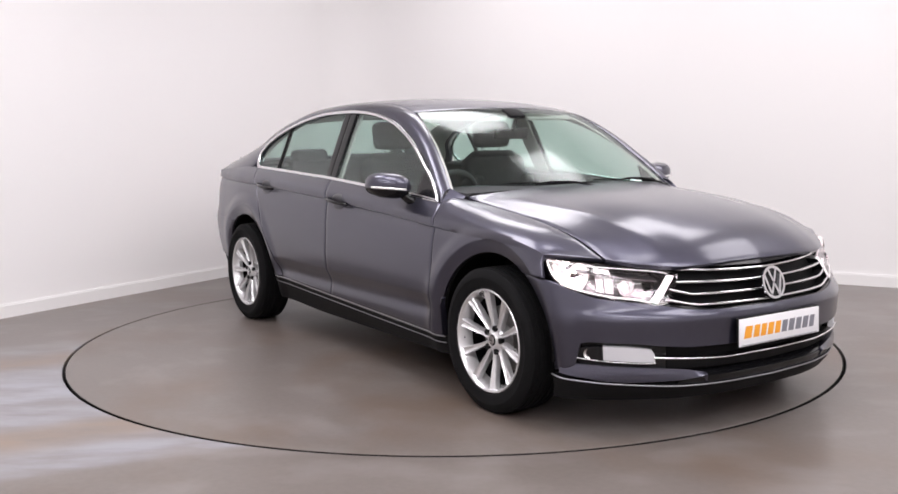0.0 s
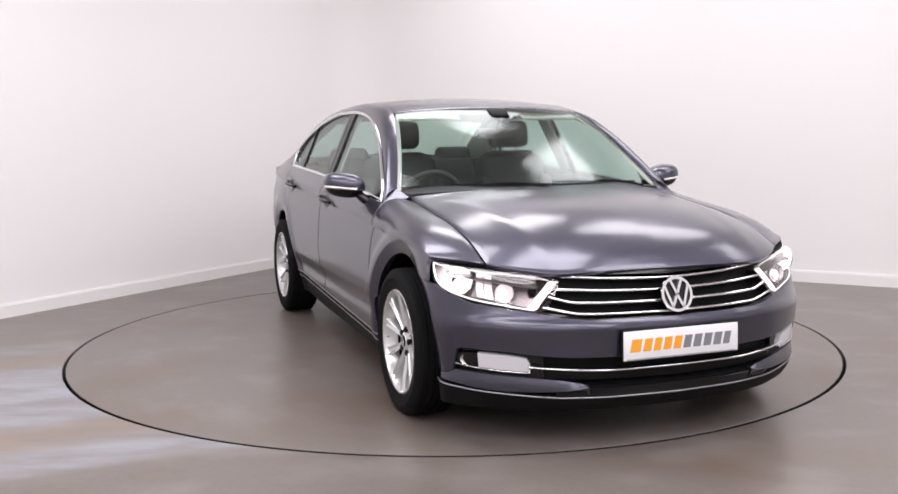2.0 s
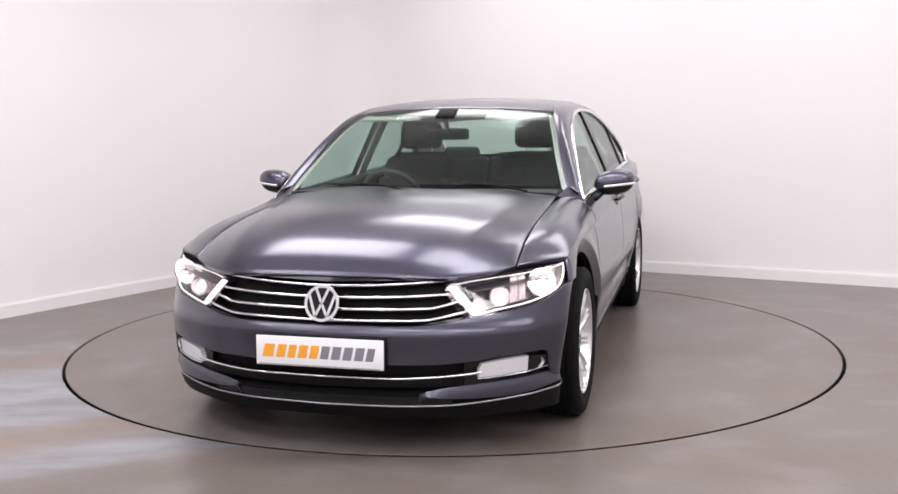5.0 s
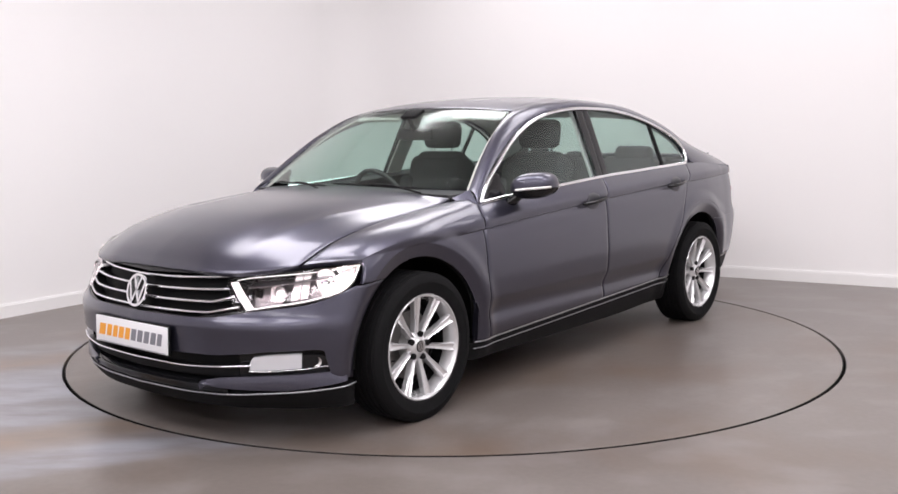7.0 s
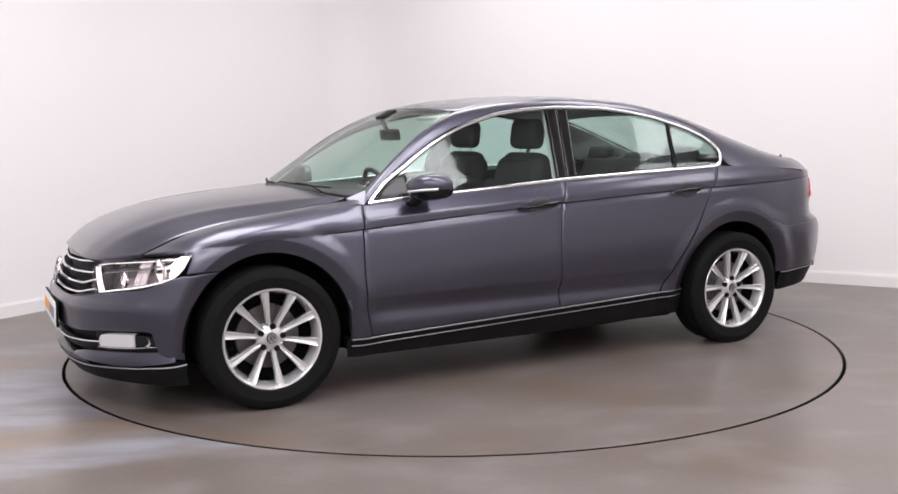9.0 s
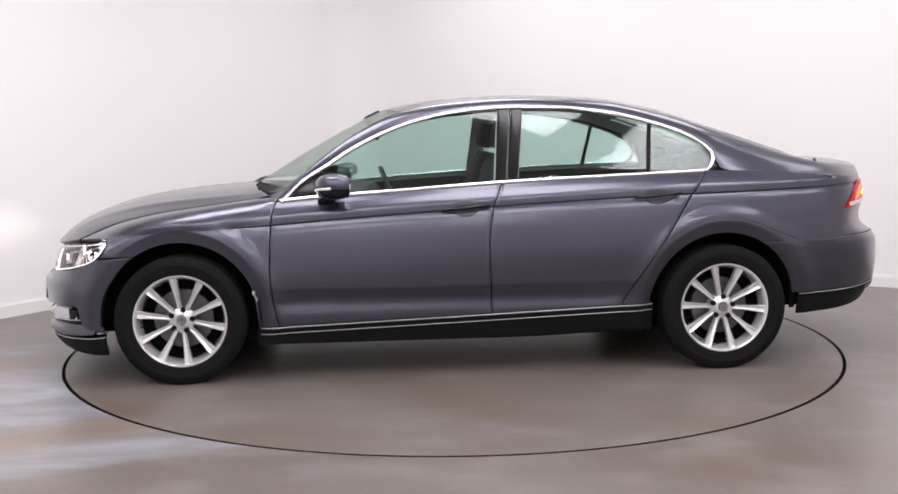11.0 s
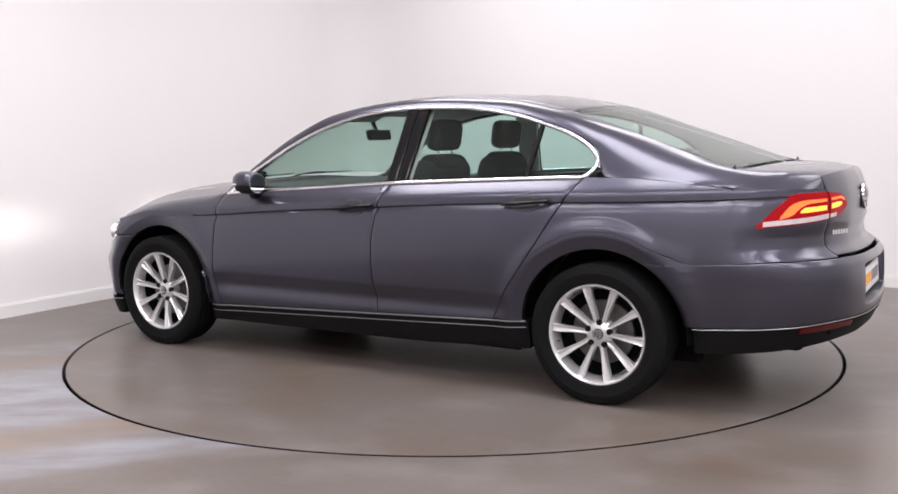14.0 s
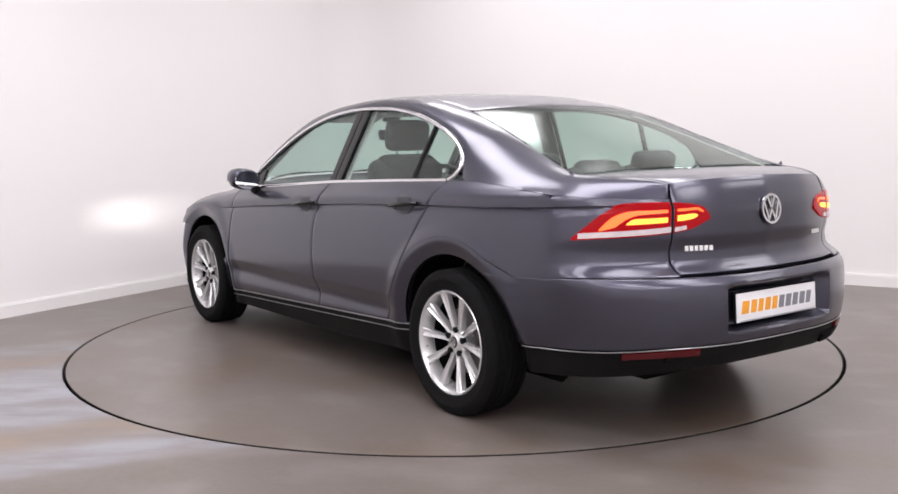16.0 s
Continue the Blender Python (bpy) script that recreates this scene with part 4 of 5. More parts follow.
def tail_light(sd):
    lamp = new("tail_light")
    lamp.parent = car
    tagged(lamp, "lit red tail light with a clear lower strip")
    for name, a, b in (("outer_lens", 0.467, 0.763), ("inner_lens", 0.325, 0.454)):
        panel(name, belt_strip(tail, a * sd, b * sd, lambda q: float(tl_low(q)), lambda q: float(tl_up(q)), 30, 12, 0.007), REDLENS, lamp, "glossy red lens", depth=0.02, round_edge=0.004)
    # upper bars bend down at their ends, a broad amber bar lies under each
    bars = (("upper_bar", REDLIT, [0.479, 0.568, 0.599, 0.636, 0.675], [0.66, 0.63, 0.54, 0.30, 0.22], [0.75, 0.75, 0.73, 0.62, 0.28]),
            ("upper_bar", REDLIT, [0.354, 0.362, 0.376, 0.393, 0.447], [0.50, 0.56, 0.66, 0.68, 0.68], [0.56, 0.66, 0.74, 0.76, 0.76]),
            ("lower_bar", AMBERLIT, [0.479, 0.526, 0.575, 0.587, 0.601], [0.36, 0.36, 0.36, 0.36, 0.36], [0.52, 0.52, 0.52, 0.50, 0.40]),
            ("lower_bar", AMBERLIT, [0.376, 0.386, 0.400, 0.427, 0.447], [0.42, 0.38, 0.37, 0.37, 0.37], [0.48, 0.54, 0.56, 0.56, 0.56]))
    for name, mat, qs, f0, f1 in bars:
        lo = lambda q, c=curve1(qs, f0): float(tl_low(q)) + (0.975 - float(tl_low(q))) * float(c(q))
        hi = lambda q, c=curve1(qs, f1): float(tl_low(q)) + (0.975 - float(tl_low(q))) * float(c(q))
        panel(name, belt_strip(tail, qs[0] * sd, qs[-1] * sd, lo, hi, 24, 2, 0.0095), mat, lamp, "glowing light bar", depth=0.004, round_edge=0)
    for a, b, w in ((0.467, 0.740, 0.021), (0.415, 0.454, 0.016)):
        panel("clear_strip", belt_strip(tail, a * sd, b * sd, lambda q: float(tl_low(q)) + 0.006, lambda q: float(tl_low(q)) + 0.006 + w, 14, 2, 0.0105), CLEARTL, lamp, "clear reversing lamp strip", depth=0.005, round_edge=0)
    return lamp


for sd in (1, -1):
    tail_light(sd)


def plate(name, m, parent, label):
    """Show plate: white panel in a dark holder with slanted orange and grey marks."""
    ob = new(name)
    ob.parent = parent
    tagged(ob, label)
    ob.matrix_basis = m
    bm = bmesh.new()
    box(bm, (0.532, 0.124, 0.012), pose(0, 0, -0.008), 0.004)
    part("plate_holder", bm, BLACK, ob)
    bm = bmesh.new()
    box(bm, (0.524, 0.114, 0.006), pose(0, 0, 0), 0.002)
    part("plate_panel", bm, WHITEPL, ob, "white show plate panel")
    widths = [(0.056, 0), (0.044, 0), (0.040, 0), (0.044, 0), (0.042, 0), (0.042, 1), (0.044, 1), (0.044, 1), (0.044, 1), (0.038, 1)]
    x = -0.236
    for k, (w, c) in enumerate(widths):
        bm = bmesh.new()
        box(bm, (w * 0.80, 0.050, 0.002), pose(x + w * 0.5, 0, 0.0036), 0.0006, 1)
        for v in bm.verts:
            v.co.x += v.co.y * 0.22
        part("mark", bm, GREYPR if c else ORANGE, ob)
        x += w + 0.003
    bm = bmesh.new()
    box(bm, (0.50, 0.0025, 0.001), pose(0, -0.053, 0.0035))
    part("plate_border", bm, GREYPR, ob)
    return ob


def facing(x, y, z, tilt, ahead=True):
    """A pose whose local z points ahead (or back) and local y up."""
    return pose(x, y, z, 90 - tilt, 0, 90 if ahead else -90)


plate("rear_plate", facing(-2.432, 0, 0.548, 4, False), car, "white rear show plate with orange and grey marks")
plate("front_plate", facing(2.252, 0, 0.418, 2, True), car, "white front show plate with orange and grey marks")
badge("rear", 0.062, facing(-2.388, 0, 0.925, 6, False), boot, "round chrome badge on the boot lid")
bm = bmesh.new()
for k in range(6):
    box(bm, (0.016, 0.020, 0.003), pose(0.021 * k, 0, 0, 0, 0, 0))
script = part("model_lettering", bm, CHROME, boot, "small chrome lettering shown as bars")
sv = tail(np.array([0.40]), np.array([0.790]), 0.002)[0]
script.matrix_basis = pose(sv[0], sv[1], sv[2], 84, 0, -90 - 22)
bm = bmesh.new()
for k in range(4):
    box(bm, (0.018, 0.018, 0.003), pose(0.023 * k, 0, 0, 0, 0, 0))
script2 = part("trim_lettering", bm, CHROME, boot, "small chrome trim lettering shown as bars")
sv = tail(np.array([-0.33]), np.array([0.805]), 0.002)[0]
script2.matrix_basis = pose(sv[0], sv[1], sv[2], 84, 0, -90 + 14)

# ---- nose of the car ----
hl_low = curve1([0.425, 0.500, 0.60, 0.72, 0.80, 0.84, 0.888], [0.655, 0.546, 0.562, 0.588, 0.616, 0.648, 0.728])
hl_up = curve1([0.425, 0.50, 0.58, 0.72, 0.888], [0.668, 0.688, 0.698, 0.714, 0.732])


def on_nose(s, z, off=0.0):
    return nose(np.asarray(s, float), np.asarray(z, float), off)


def headlight(sd):
    lamp = new("headlight")
    lamp.parent = car
    tagged(lamp, "lit clear headlight with a bright angled strip")
    lo, up = (lambda q: float(hl_low(q))), (lambda q: float(hl_up(q)))
    # housing: a deep dark tray behind the lens
    front = belt_strip(nose, 0.43 * sd, 0.885 * sd, lo, up, 30, 8, -0.006)
    deep = front + np.array([-0.085, -0.03 * sd, 0])
    panel("housing", deep, HOUSING, lamp, "dark lamp housing", depth=0.006, round_edge=0)
    for nm, k in (("upper_rim", -1), ("lower_rim", 0)):
        V = np.stack([front[:, k], front[:, k] * 0.5 + deep[:, k] * 0.5, deep[:, k]], 1)
        panel(nm, V, BLACK, lamp, depth=0.004, round_edge=0)
    lens = panel("lens", belt_strip(nose, 0.428 * sd, 0.887 * sd, lo, up, 34, 10, 0.0), LENS, lamp, "clear curved lens", depth=0.004, round_edge=0)
    lens.visible_shadow = False
    # the outer chamber's reflector in narrow ribs; their glow stands for the lamp's light
    for q0, q1 in ((0.640, 0.664), (0.668, 0.692), (0.812, 0.838), (0.842, 0.868)):
        panel("reflector_rib", belt_strip(nose, q0 * sd, q1 * sd, lambda q: lo(q) + 0.014, lambda q: up(q) - 0.014, 8, 6, -0.042), LITBOWL, lamp, "bright rib of the lit reflector", depth=0.004, round_edge=0.003)
    # bright outline strips: top edge, lower edge and the wide inner slant
    q = np.linspace(0.46, 0.875, 40)
    mesh_object("top_strip", *tube(on_nose(q * sd, hl_up(q) - 0.012, -0.006), 0.0018), DRL, lamp, "thin bright strip", sharp=60)
    q = np.linspace(0.515, 0.875, 40)
    mesh_object("lower_strip", *tube(on_nose(q * sd, hl_low(q) + 0.010, -0.006), 0.0030), DRL, lamp, "thin bright strip", sharp=60)
    a, b = np.meshgrid(np.linspace(0, 1, 12), np.linspace(0, 1, 4), indexing="ij")
    S = 0.438 + 0.074 * a + 0.025 * b
    Z = 0.657 - 0.098 * a + 0.004 * b
    panel("slant_strip", on_nose(S * sd, Z, -0.008), DRL, lamp, "wide bright daylight strip", depth=0.006, round_edge=0)
    # inner bezel shelf between the two lamp chambers
    q = np.linspace(0.50, 0.80, 24)
    V = np.stack([on_nose(q * sd, 0.5 * (hl_up(q) + hl_low(q)) + 0.022, -0.012), on_nose(q * sd, 0.5 * (hl_up(q) + hl_low(q)) + 0.030, -0.08)], 1)
    panel("bezel", V, SATIN, lamp, "grey bezel shelf", depth=0.004, round_edge=0)
    # lamps: a lit reflector bowl outside, a smaller projector inside
    for nm, s, dz, r, lit in (("main_reflector", 0.750, 0.0, 0.058, True), ("inner_reflector", 0.600, -0.016, 0.040, False)):
        c = on_nose(s * sd, 0.5 * (hl_up(s) + hl_low(s)) + dz, -0.020)
        m = pose(c[0], c[1], c[2], 0, 0, -90 + 4 * sd) @ pose(0, 0, 0, -1.0, 0, 0)
        hole = 0.30 if lit else 0.0
        pr = [(r, 0.0), (r * 0.97, -0.008), (r * 0.78, -0.018), (r * 0.5, -0.026), (r * 0.32, -0.028), (r * hole, -0.028)]
        ob = mesh_object(nm, *lathe(pr, 32), BOWL, lamp, "shiny reflector bowl", sharp=60)
        ob.matrix_basis = m
        if lit:
            # a deep dark slot, added to shape the light, throws it ahead as a flat beam
            w0, h0 = 0.0210, 0.0060
            ring = [(w0, h0), (-w0, h0), (-w0, -h0), (w0, -h0)]
            v = [(x, 0.012, z) for x, z in ring] + [(x, -0.050, z) for x, z in ring]
            slot = mesh_object("slot", v, [(k, (k + 1) % 4, (k + 1) % 4 + 4, k + 4) for k in range(4)], DARK, lamp)
            src = mesh_object("filament", [(x * 0.8, -0.0495, z * 0.8) for x, z in ring], [(0, 1, 2, 3)], BEAM, lamp, "glowing filament deep in the lamp")
            # a glowing ring stands for the light caught in the bowl
            glow = mesh_object("lit_ring", *lathe([(r * 0.92, -0.006), (r * 0.72, -0.017), (r * 0.5, -0.023), (r * 0.40, -0.023)], 32), LAMPON, lamp, "bright inner ring of the lamp", sharp=60)
            for o in (slot, src, glow):
                o.matrix_basis = m
        else:
            bulb = mesh_object("bulb", *lathe([(0.0, 0.0), (r * 0.34, -0.004), (r * 0.40, -0.015), (r * 0.3, -0.026), (0.0, -0.027)], 20), DRL, lamp, "glowing lamp", sharp=60)
            bulb.matrix_basis = m
    return lamp


for sd in (1, -1):
    headlight(sd)

# grille
grille = new("grille")
grille.parent = car
tagged(grille, "black radiator grille with four chrome slats")
panel("grille_back", belt_strip(nose, -0.50, 0.50, 0.515, 0.70, 40, 8, -0.055), BLACK, grille, "black grille bed", depth=0.02)
panel("grille_lip", belt_strip(nose, -0.44, 0.44, lambda q: 0.676 + 0.012 * min(1, q / 0.4), lambda q: 0.694 + 0.004 * min(1, q / 0.4), 40, 2, -0.004), GLOSSBLACK, grille, "gloss black band under the bonnet", depth=0.05)
panel("grille_floor", belt_strip(nose, -0.50, 0.50, lambda q: 0.505 + 0.03 * max(0, q - 0.34) / 0.16, lambda q: 0.522 + 0.03 * max(0, q - 0.34) / 0.16, 40, 2, -0.006), GLOSSBLACK, grille, depth=0.05)
SLATS = [(0.661, 0.679, 0.40, 0.422, 0.0), (0.618, 0.630, 0.40, 0.440, 0.0), (0.576, 0.582, 0.395, 0.470, 0.020), (0.535, 0.540, 0.385, 0.490, 0.022)]
for z0, z1, kink, end, rise in SLATS:
    q = np.linspace(-end, end, 70)
    zz = z0 + (z1 - z0) * (np.abs(q) / kink) ** 2 + np.where(np.abs(q) > kink, (np.abs(q) - kink) / (end - kink) * rise, 0)
    mesh_object("slat", *tube(on_nose(q, zz, -0.008), 0.0062, 8, 1.0), CHROME, grille, "chrome grille slat", sharp=60)
    V = np.stack([on_nose(q, zz - 0.005, -0.012), on_nose(q, zz - 0.012, -0.05)], 1)
    panel("slat_fin", V, BLACK, grille, depth=0.008, round_edge=0)
badge("front", 0.071, facing(2.207, 0, 0.600, 14, True), grille, "large round chrome badge in the grille")

# lower front: intake, fog lamps, blade and lip
panel("intake_back", belt_strip(nose, -0.66, 0.66, 0.22, 0.41, 40, 8, -0.055), BLACK, car, "black lower air intake", depth=0.02)
panel("intake_bar", belt_strip(nose, -0.50, 0.50, lambda q: 0.274 + 0.02 * q, lambda q: 0.312 + 0.03 * q, 40, 3, -0.030), BLACK, car, "black bar across the intake", depth=0.03)
q = np.linspace(-0.545, 0.545, 70)
mesh_object("intake_strip", *tube(on_nose(q, 0.321 + 0.05 * np.clip(np.abs(q) - 0.3, 0, 1) ** 1.3 * 2, -0.003), 0.0048), CHROME, car, "chrome strip across the intake", sharp=60)
for sd in (1, -1):
    fog = new("fog_lamp")
    fog.parent = car
    tagged(fog, "clear oblong fog lamp beside a dark round lamp")
    panel("pocket", belt_strip(nose, 0.50 * sd, 0.835 * sd, lambda q: 0.285 + 0.02 * (q - 0.5), lambda q: 0.405, 24, 6, -0.030), GLOSSBLACK, fog, "black fog lamp pocket", depth=0.02)
    lens_lo = curve1([0.52, 0.56, 0.66, 0.78], [0.318, 0.316, 0.322, 0.334])
    lens_up = curve1([0.535, 0.55, 0.70, 0.75, 0.78], [0.330, 0.368, 0.382, 0.376, 0.350])
    for nm, mat, q0, q1, lab in (("fog_lens", FOGLENS, 0.540, 0.690, "pale ribbed fog lens"), ("corner_lens", GLOSSBLACK, 0.693, 0.78, "dark clear end of the fog lamp")):
        panel(nm, belt_strip(nose, q0 * sd, q1 * sd, lambda q: float(lens_lo(q)), lambda q: float(lens_up(q)), 16, 4, -0.008), mat, fog, lab, depth=0.02)
    qs = np.linspace(0.537, 0.775, 30)
    mesh_object("lens_edge", *tube(on_nose(qs * sd, lens_lo(qs) - 0.003, -0.006), 0.0022), CHROME, fog, "thin bright lower edge", sharp=60)
    c = on_nose(0.735 * sd, 0.350, -0.007)
    ob = mesh_object("round_lamp", *lathe([(0.019, 0.0), (0.017, -0.001), (0.010, -0.003), (0.0, -0.004)], 24), BOWL, fog, "small round reflector", sharp=60)
    ob.matrix_basis = pose(c[0], c[1], c[2], 0, 0, -90 + 40 * sd)
    z0 = curve1([0.36, 0.45, 0.62, 0.74, 0.83], [0.255, 0.240, 0.234, 0.246, 0.262])
    z1 = curve1([0.36, 0.45, 0.62, 0.74, 0.83], [0.263, 0.284, 0.298, 0.304, 0.306])
    qs = (0.36 + 0.47 * steps(40))[:, None]
    bb = steps(6, 0.03)[None]
    Zb = z0(qs) + (z1(qs) - z0(qs)) * bb
    Vb = np.stack([on_nose(qs[:, 0] * sd, Zb[:, k], 0.010 - 0.020 * float(bb[0, k])) for k in range(bb.shape[1])], 1)
    panel("bumper_blade", Vb, PAINT, car, "painted blade under the fog lamp", depth=0.03, round_edge=0.003, out=(0.5, 0, 1))
lipz = curve1([0, 0.42, 0.62, 0.80, 0.9], [0.208, 0.212, 0.225, 0.238, 0.248])
panel("front_lip_upper", belt_strip(nose, -0.46, 0.46, lambda q: float(lipz(q)), lambda q: 0.250, 40, 3, 0.004), GLOSSBLACK, car, "gloss black lip under the intake", depth=0.05)
panel("front_lip", belt_strip(nose, -0.868, 0.868, 0.150, lambda q: float(lipz(q)), 60, 5, 0.012), BLACK, car, "unpainted black front lip", depth=0.05, round_edge=0.006)
q = np.linspace(-0.868, 0.868, 90)
mesh_object("lip_strip", *tube(on_nose(q, lipz(np.abs(q)), 0.011), 0.0035), SATIN, car, "thin grey lip edge", sharp=60)

# ---- sides ----
dlo_top = curve1([-1.329, -1.259, -1.146, -1.032, -0.916, -0.739, -0.56, -0.318, -0.134, 0.051, 0.205, 0.359, 0.51, 0.659, 0.778, 0.878],
                 [1.162, 1.208, 1.257, 1.293, 1.324, 1.356, 1.374, 1.378, 1.369, 1.345, 1.308, 1.252, 1.178, 1.085, 1.010, 0.918])


def window(name, x0, x1, sd, off=-0.010, mat=None, n=26):
    """A side pane between the belt and the window line."""
    x = x0 + (x1 - x0) * np.linspace(0, 1, n)
    b = np.linspace(0, 1, 14)
    lo, hi = belt(x) - 0.004, dlo_top(x)
    hi = np.where(x < -1.329, 1.162 - (-1.329 - x) / 0.034 * 0.05, hi)
    Z = lo[:, None] + np.maximum(hi - lo, 0.004)[:, None] * b
    V = on_side(np.stack([x[:, None] + 0 * Z, Z], -1), off)
    ob = panel(name, mirrored(V, sd), mat or GLASS, car, "green tinted side window", depth=0.004, round_edge=0)
    ob.visible_shadow = False
    return ob


def slanted(x00, x01, x10, x11, z0, z1, sd, off, name, mat, label="", depth=0.02):
    """A post on the side: bottom edge x00..x01, top edge x10..x11."""
    a, b = steps(4, 0.05), np.linspace(0, 1, 16)
    A, B = np.meshgrid(a, b, indexing="ij")
    X = (x00 + (x01 - x00) * A) * (1 - B) + (x10 + (x11 - x10) * A) * B
    lo = belt(X) if z0 is None else z0
    hi = dlo_top(X) if z1 is None else z1
    return panel(name, mirrored(on_side(np.stack([X, lo + (hi - lo) * B], -1), off), sd), mat, car, label, depth=depth, round_edge=0.001)


def rounded(pts, n=120):
    return catmull(pts, n)


for sd in (1, -1):
    window("front_side_window", 0.87, -0.262, sd)
    window("rear_side_window", -0.268, -1.02, sd)
    window("quarter_window", -1.02, -1.358, sd)
    slanted(-0.205, -0.262, -0.240, -0.304, None, None, sd, -0.001, "door_post", GLOSSBLACK, "gloss black door post")
    slanted(-0.268, -0.325, -0.310, -0.372, None, None, sd, -0.001, "door_post", GLOSSBLACK, "gloss black door post")
    slanted(-0.994, -1.014, -1.030, -1.048, None, None, sd, -0.003, "window_divider", BLACK, "black window divider")
    slanted(0.88, 0.66, 0.70, 0.66, None, 1.045, sd, -0.006, "mirror_triangle", GLOSSBLACK, "black mirror corner plate")
    # chrome line round the side windows
    xs = np.linspace(0.884, -1.20, 90)
    top = np.stack([xs, dlo_top(xs) - 0.002], -1)
    turn = rounded([(-1.20, float(dlo_top(-1.20)) - 0.003), (-1.259, 1.205), (-1.322, 1.160), (-1.352, 1.118), (-1.350, 1.082), (-1.330, 1.055), (-1.300, 1.036)], 40)
    xb = np.linspace(-1.295, 0.888, 90)
    low = np.stack([xb, belt(xb) - 0.003], -1)
    for nm, pth, rad in (("window_trim_upper", np.concatenate([top, turn[1:]]), 0.0110), ("window_trim_lower", low, 0.0115)):
        v, f = tube(mirrored(on_side(pth, 0.000), sd), rad, 8, 1.0)
        mesh_object(nm, v, f, CHROME, car, "chrome line round the side windows", sharp=60)
    # sill
    a, b = steps(50), steps(6, 0.02)
    X, B = np.meshgrid(1.02 - 2.05 * a, b, indexing="ij")
    Z = 0.185 + 0.02 * smooth(-0.3, -1.0, X) + (sill_z(X) - 0.006 - 0.185 - 0.02 * smooth(-0.3, -1.0, X)) * B
    panel("sill", mirrored(on_side(np.stack([X, Z], -1), -0.010 - 0.0), sd), BLACK, car, "black sill under the doors", depth=0.05)
    for dz, rad in ((-0.003, 0.004), (-0.034, 0.0025)):
        xq = np.linspace(1.0, -1.02, 60)
        mesh_object("sill_strip", *tube(mirrored(on_side(np.stack([xq, sill_z(xq) + dz], -1), -0.004), sd), rad), SATIN, car, "thin grey sill line", sharp=60)
    # door handles; shade and dark reflections are put into grip and cup colours
    for hx, hz in ((-0.045, 0.872), (-1.035, 0.918)):
        hd = new("door_handle")
        hd.parent = car
        tagged(hd, "grey bow door handle over a cup, both darkened as in shade")
        xq = np.linspace(hx + 0.118, hx - 0.118, 24)
        bow = 0.012 + 0.026 * np.sin(np.linspace(0, np.pi, 24)) ** 0.6
        slope = 0.10 * (hx - xq)
        pts = np.stack([xq, side_y(np.full_like(xq, hx), hz - 0.02) + bow, hz + slope], -1)
        mesh_object("grip", *tube(mirrored(pts, sd), 0.0105 + 0.003 * np.sin(np.linspace(0, np.pi, 24)), 10, 0.75), GLOSSBLACK, hd, "dark glossy grip bar", sharp=60)
        a, b = np.meshgrid(np.linspace(-1, 1, 16), np.linspace(-1, 1, 10), indexing="ij")
        r = np.hypot(a, b)
        xx, zz = hx + 0.070 * a * np.sqrt(1 - b * b / 2), hz - 0.002 + 0.046 * b * np.sqrt(1 - a * a / 2)
        V = np.stack([xx, side_y(xx, zz) + 0.0035, zz], -1)
        panel("cup", mirrored(V, sd), CUP, hd, "dark grip cup", depth=0.01)
    # mirror
    mr = new("door_mirror")
    mr.parent = car
    tagged(mr, "painted door mirror with a black base and a clear blinker strip")
    th, ph = np.meshgrid(np.linspace(0, 2 * np.pi, 40), np.linspace(-np.pi / 2, np.pi / 2, 24), indexing="ij")

    def blob(p, e1=0.8, e2=0.75):
        c = lambda t, e: np.sign(np.cos(t)) * np.abs(np.cos(t)) ** e
        s = lambda t, e: np.sign(np.sin(t)) * np.abs(np.sin(t)) ** e
        return np.stack([c(p, e1) * c(th, e2), c(p, e1) * s(th, e2), s(p, e1)], -1)

    shell = blob(ph)
    V = np.array([0.615, 0.945, 0.985]) + shell * np.array([0.085, 0.098, 0.062])
    V[..., 0] -= 0.25 * (V[..., 1] - 0.945) + 0.0
    V[..., 0] = np.maximum(V[..., 0], 0.555 - 0.25 * (V[..., 1] - 0.945))
    V[..., 2] += 0.10 * (V[..., 1] - 0.945)
    up = np.maximum(V[..., 2], 0.972 + 0.10 * (V[..., 1] - 0.945))
    Vu = V.copy()
    Vu[..., 2] = up
    Vl = V.copy()
    Vl[..., 2] = np.minimum(V[..., 2], 0.970 + 0.10 * (V[..., 1] - 0.945))
    Vl[..., :2] = (Vl[..., :2] - np.array([0.615, 0.945])) * 0.97 + np.array([0.615, 0.945])
    panel("mirror_cap", mirrored(Vu, sd), PAINT, mr, "painted upper shell", depth=0.004, out=None, round_edge=0)
    panel("mirror_base_shell", mirrored(Vl, sd), GLOSSBLACK, mr, "black lower shell", depth=0.004, round_edge=0)
    arm = np.array([(0.66, 0.815, 0.890), (0.655, 0.845, 0.912), (0.645, 0.875, 0.938), (0.635, 0.905, 0.960)])
    mesh_object("mirror_arm", *tube(mirrored(catmull(arm, 12), sd), np.linspace(0.050, 0.034, 12), 12, 0.55), GLOSSBLACK, mr, "black mirror arm", sharp=60)
    tt = np.linspace(radians(-20), radians(75), 24)
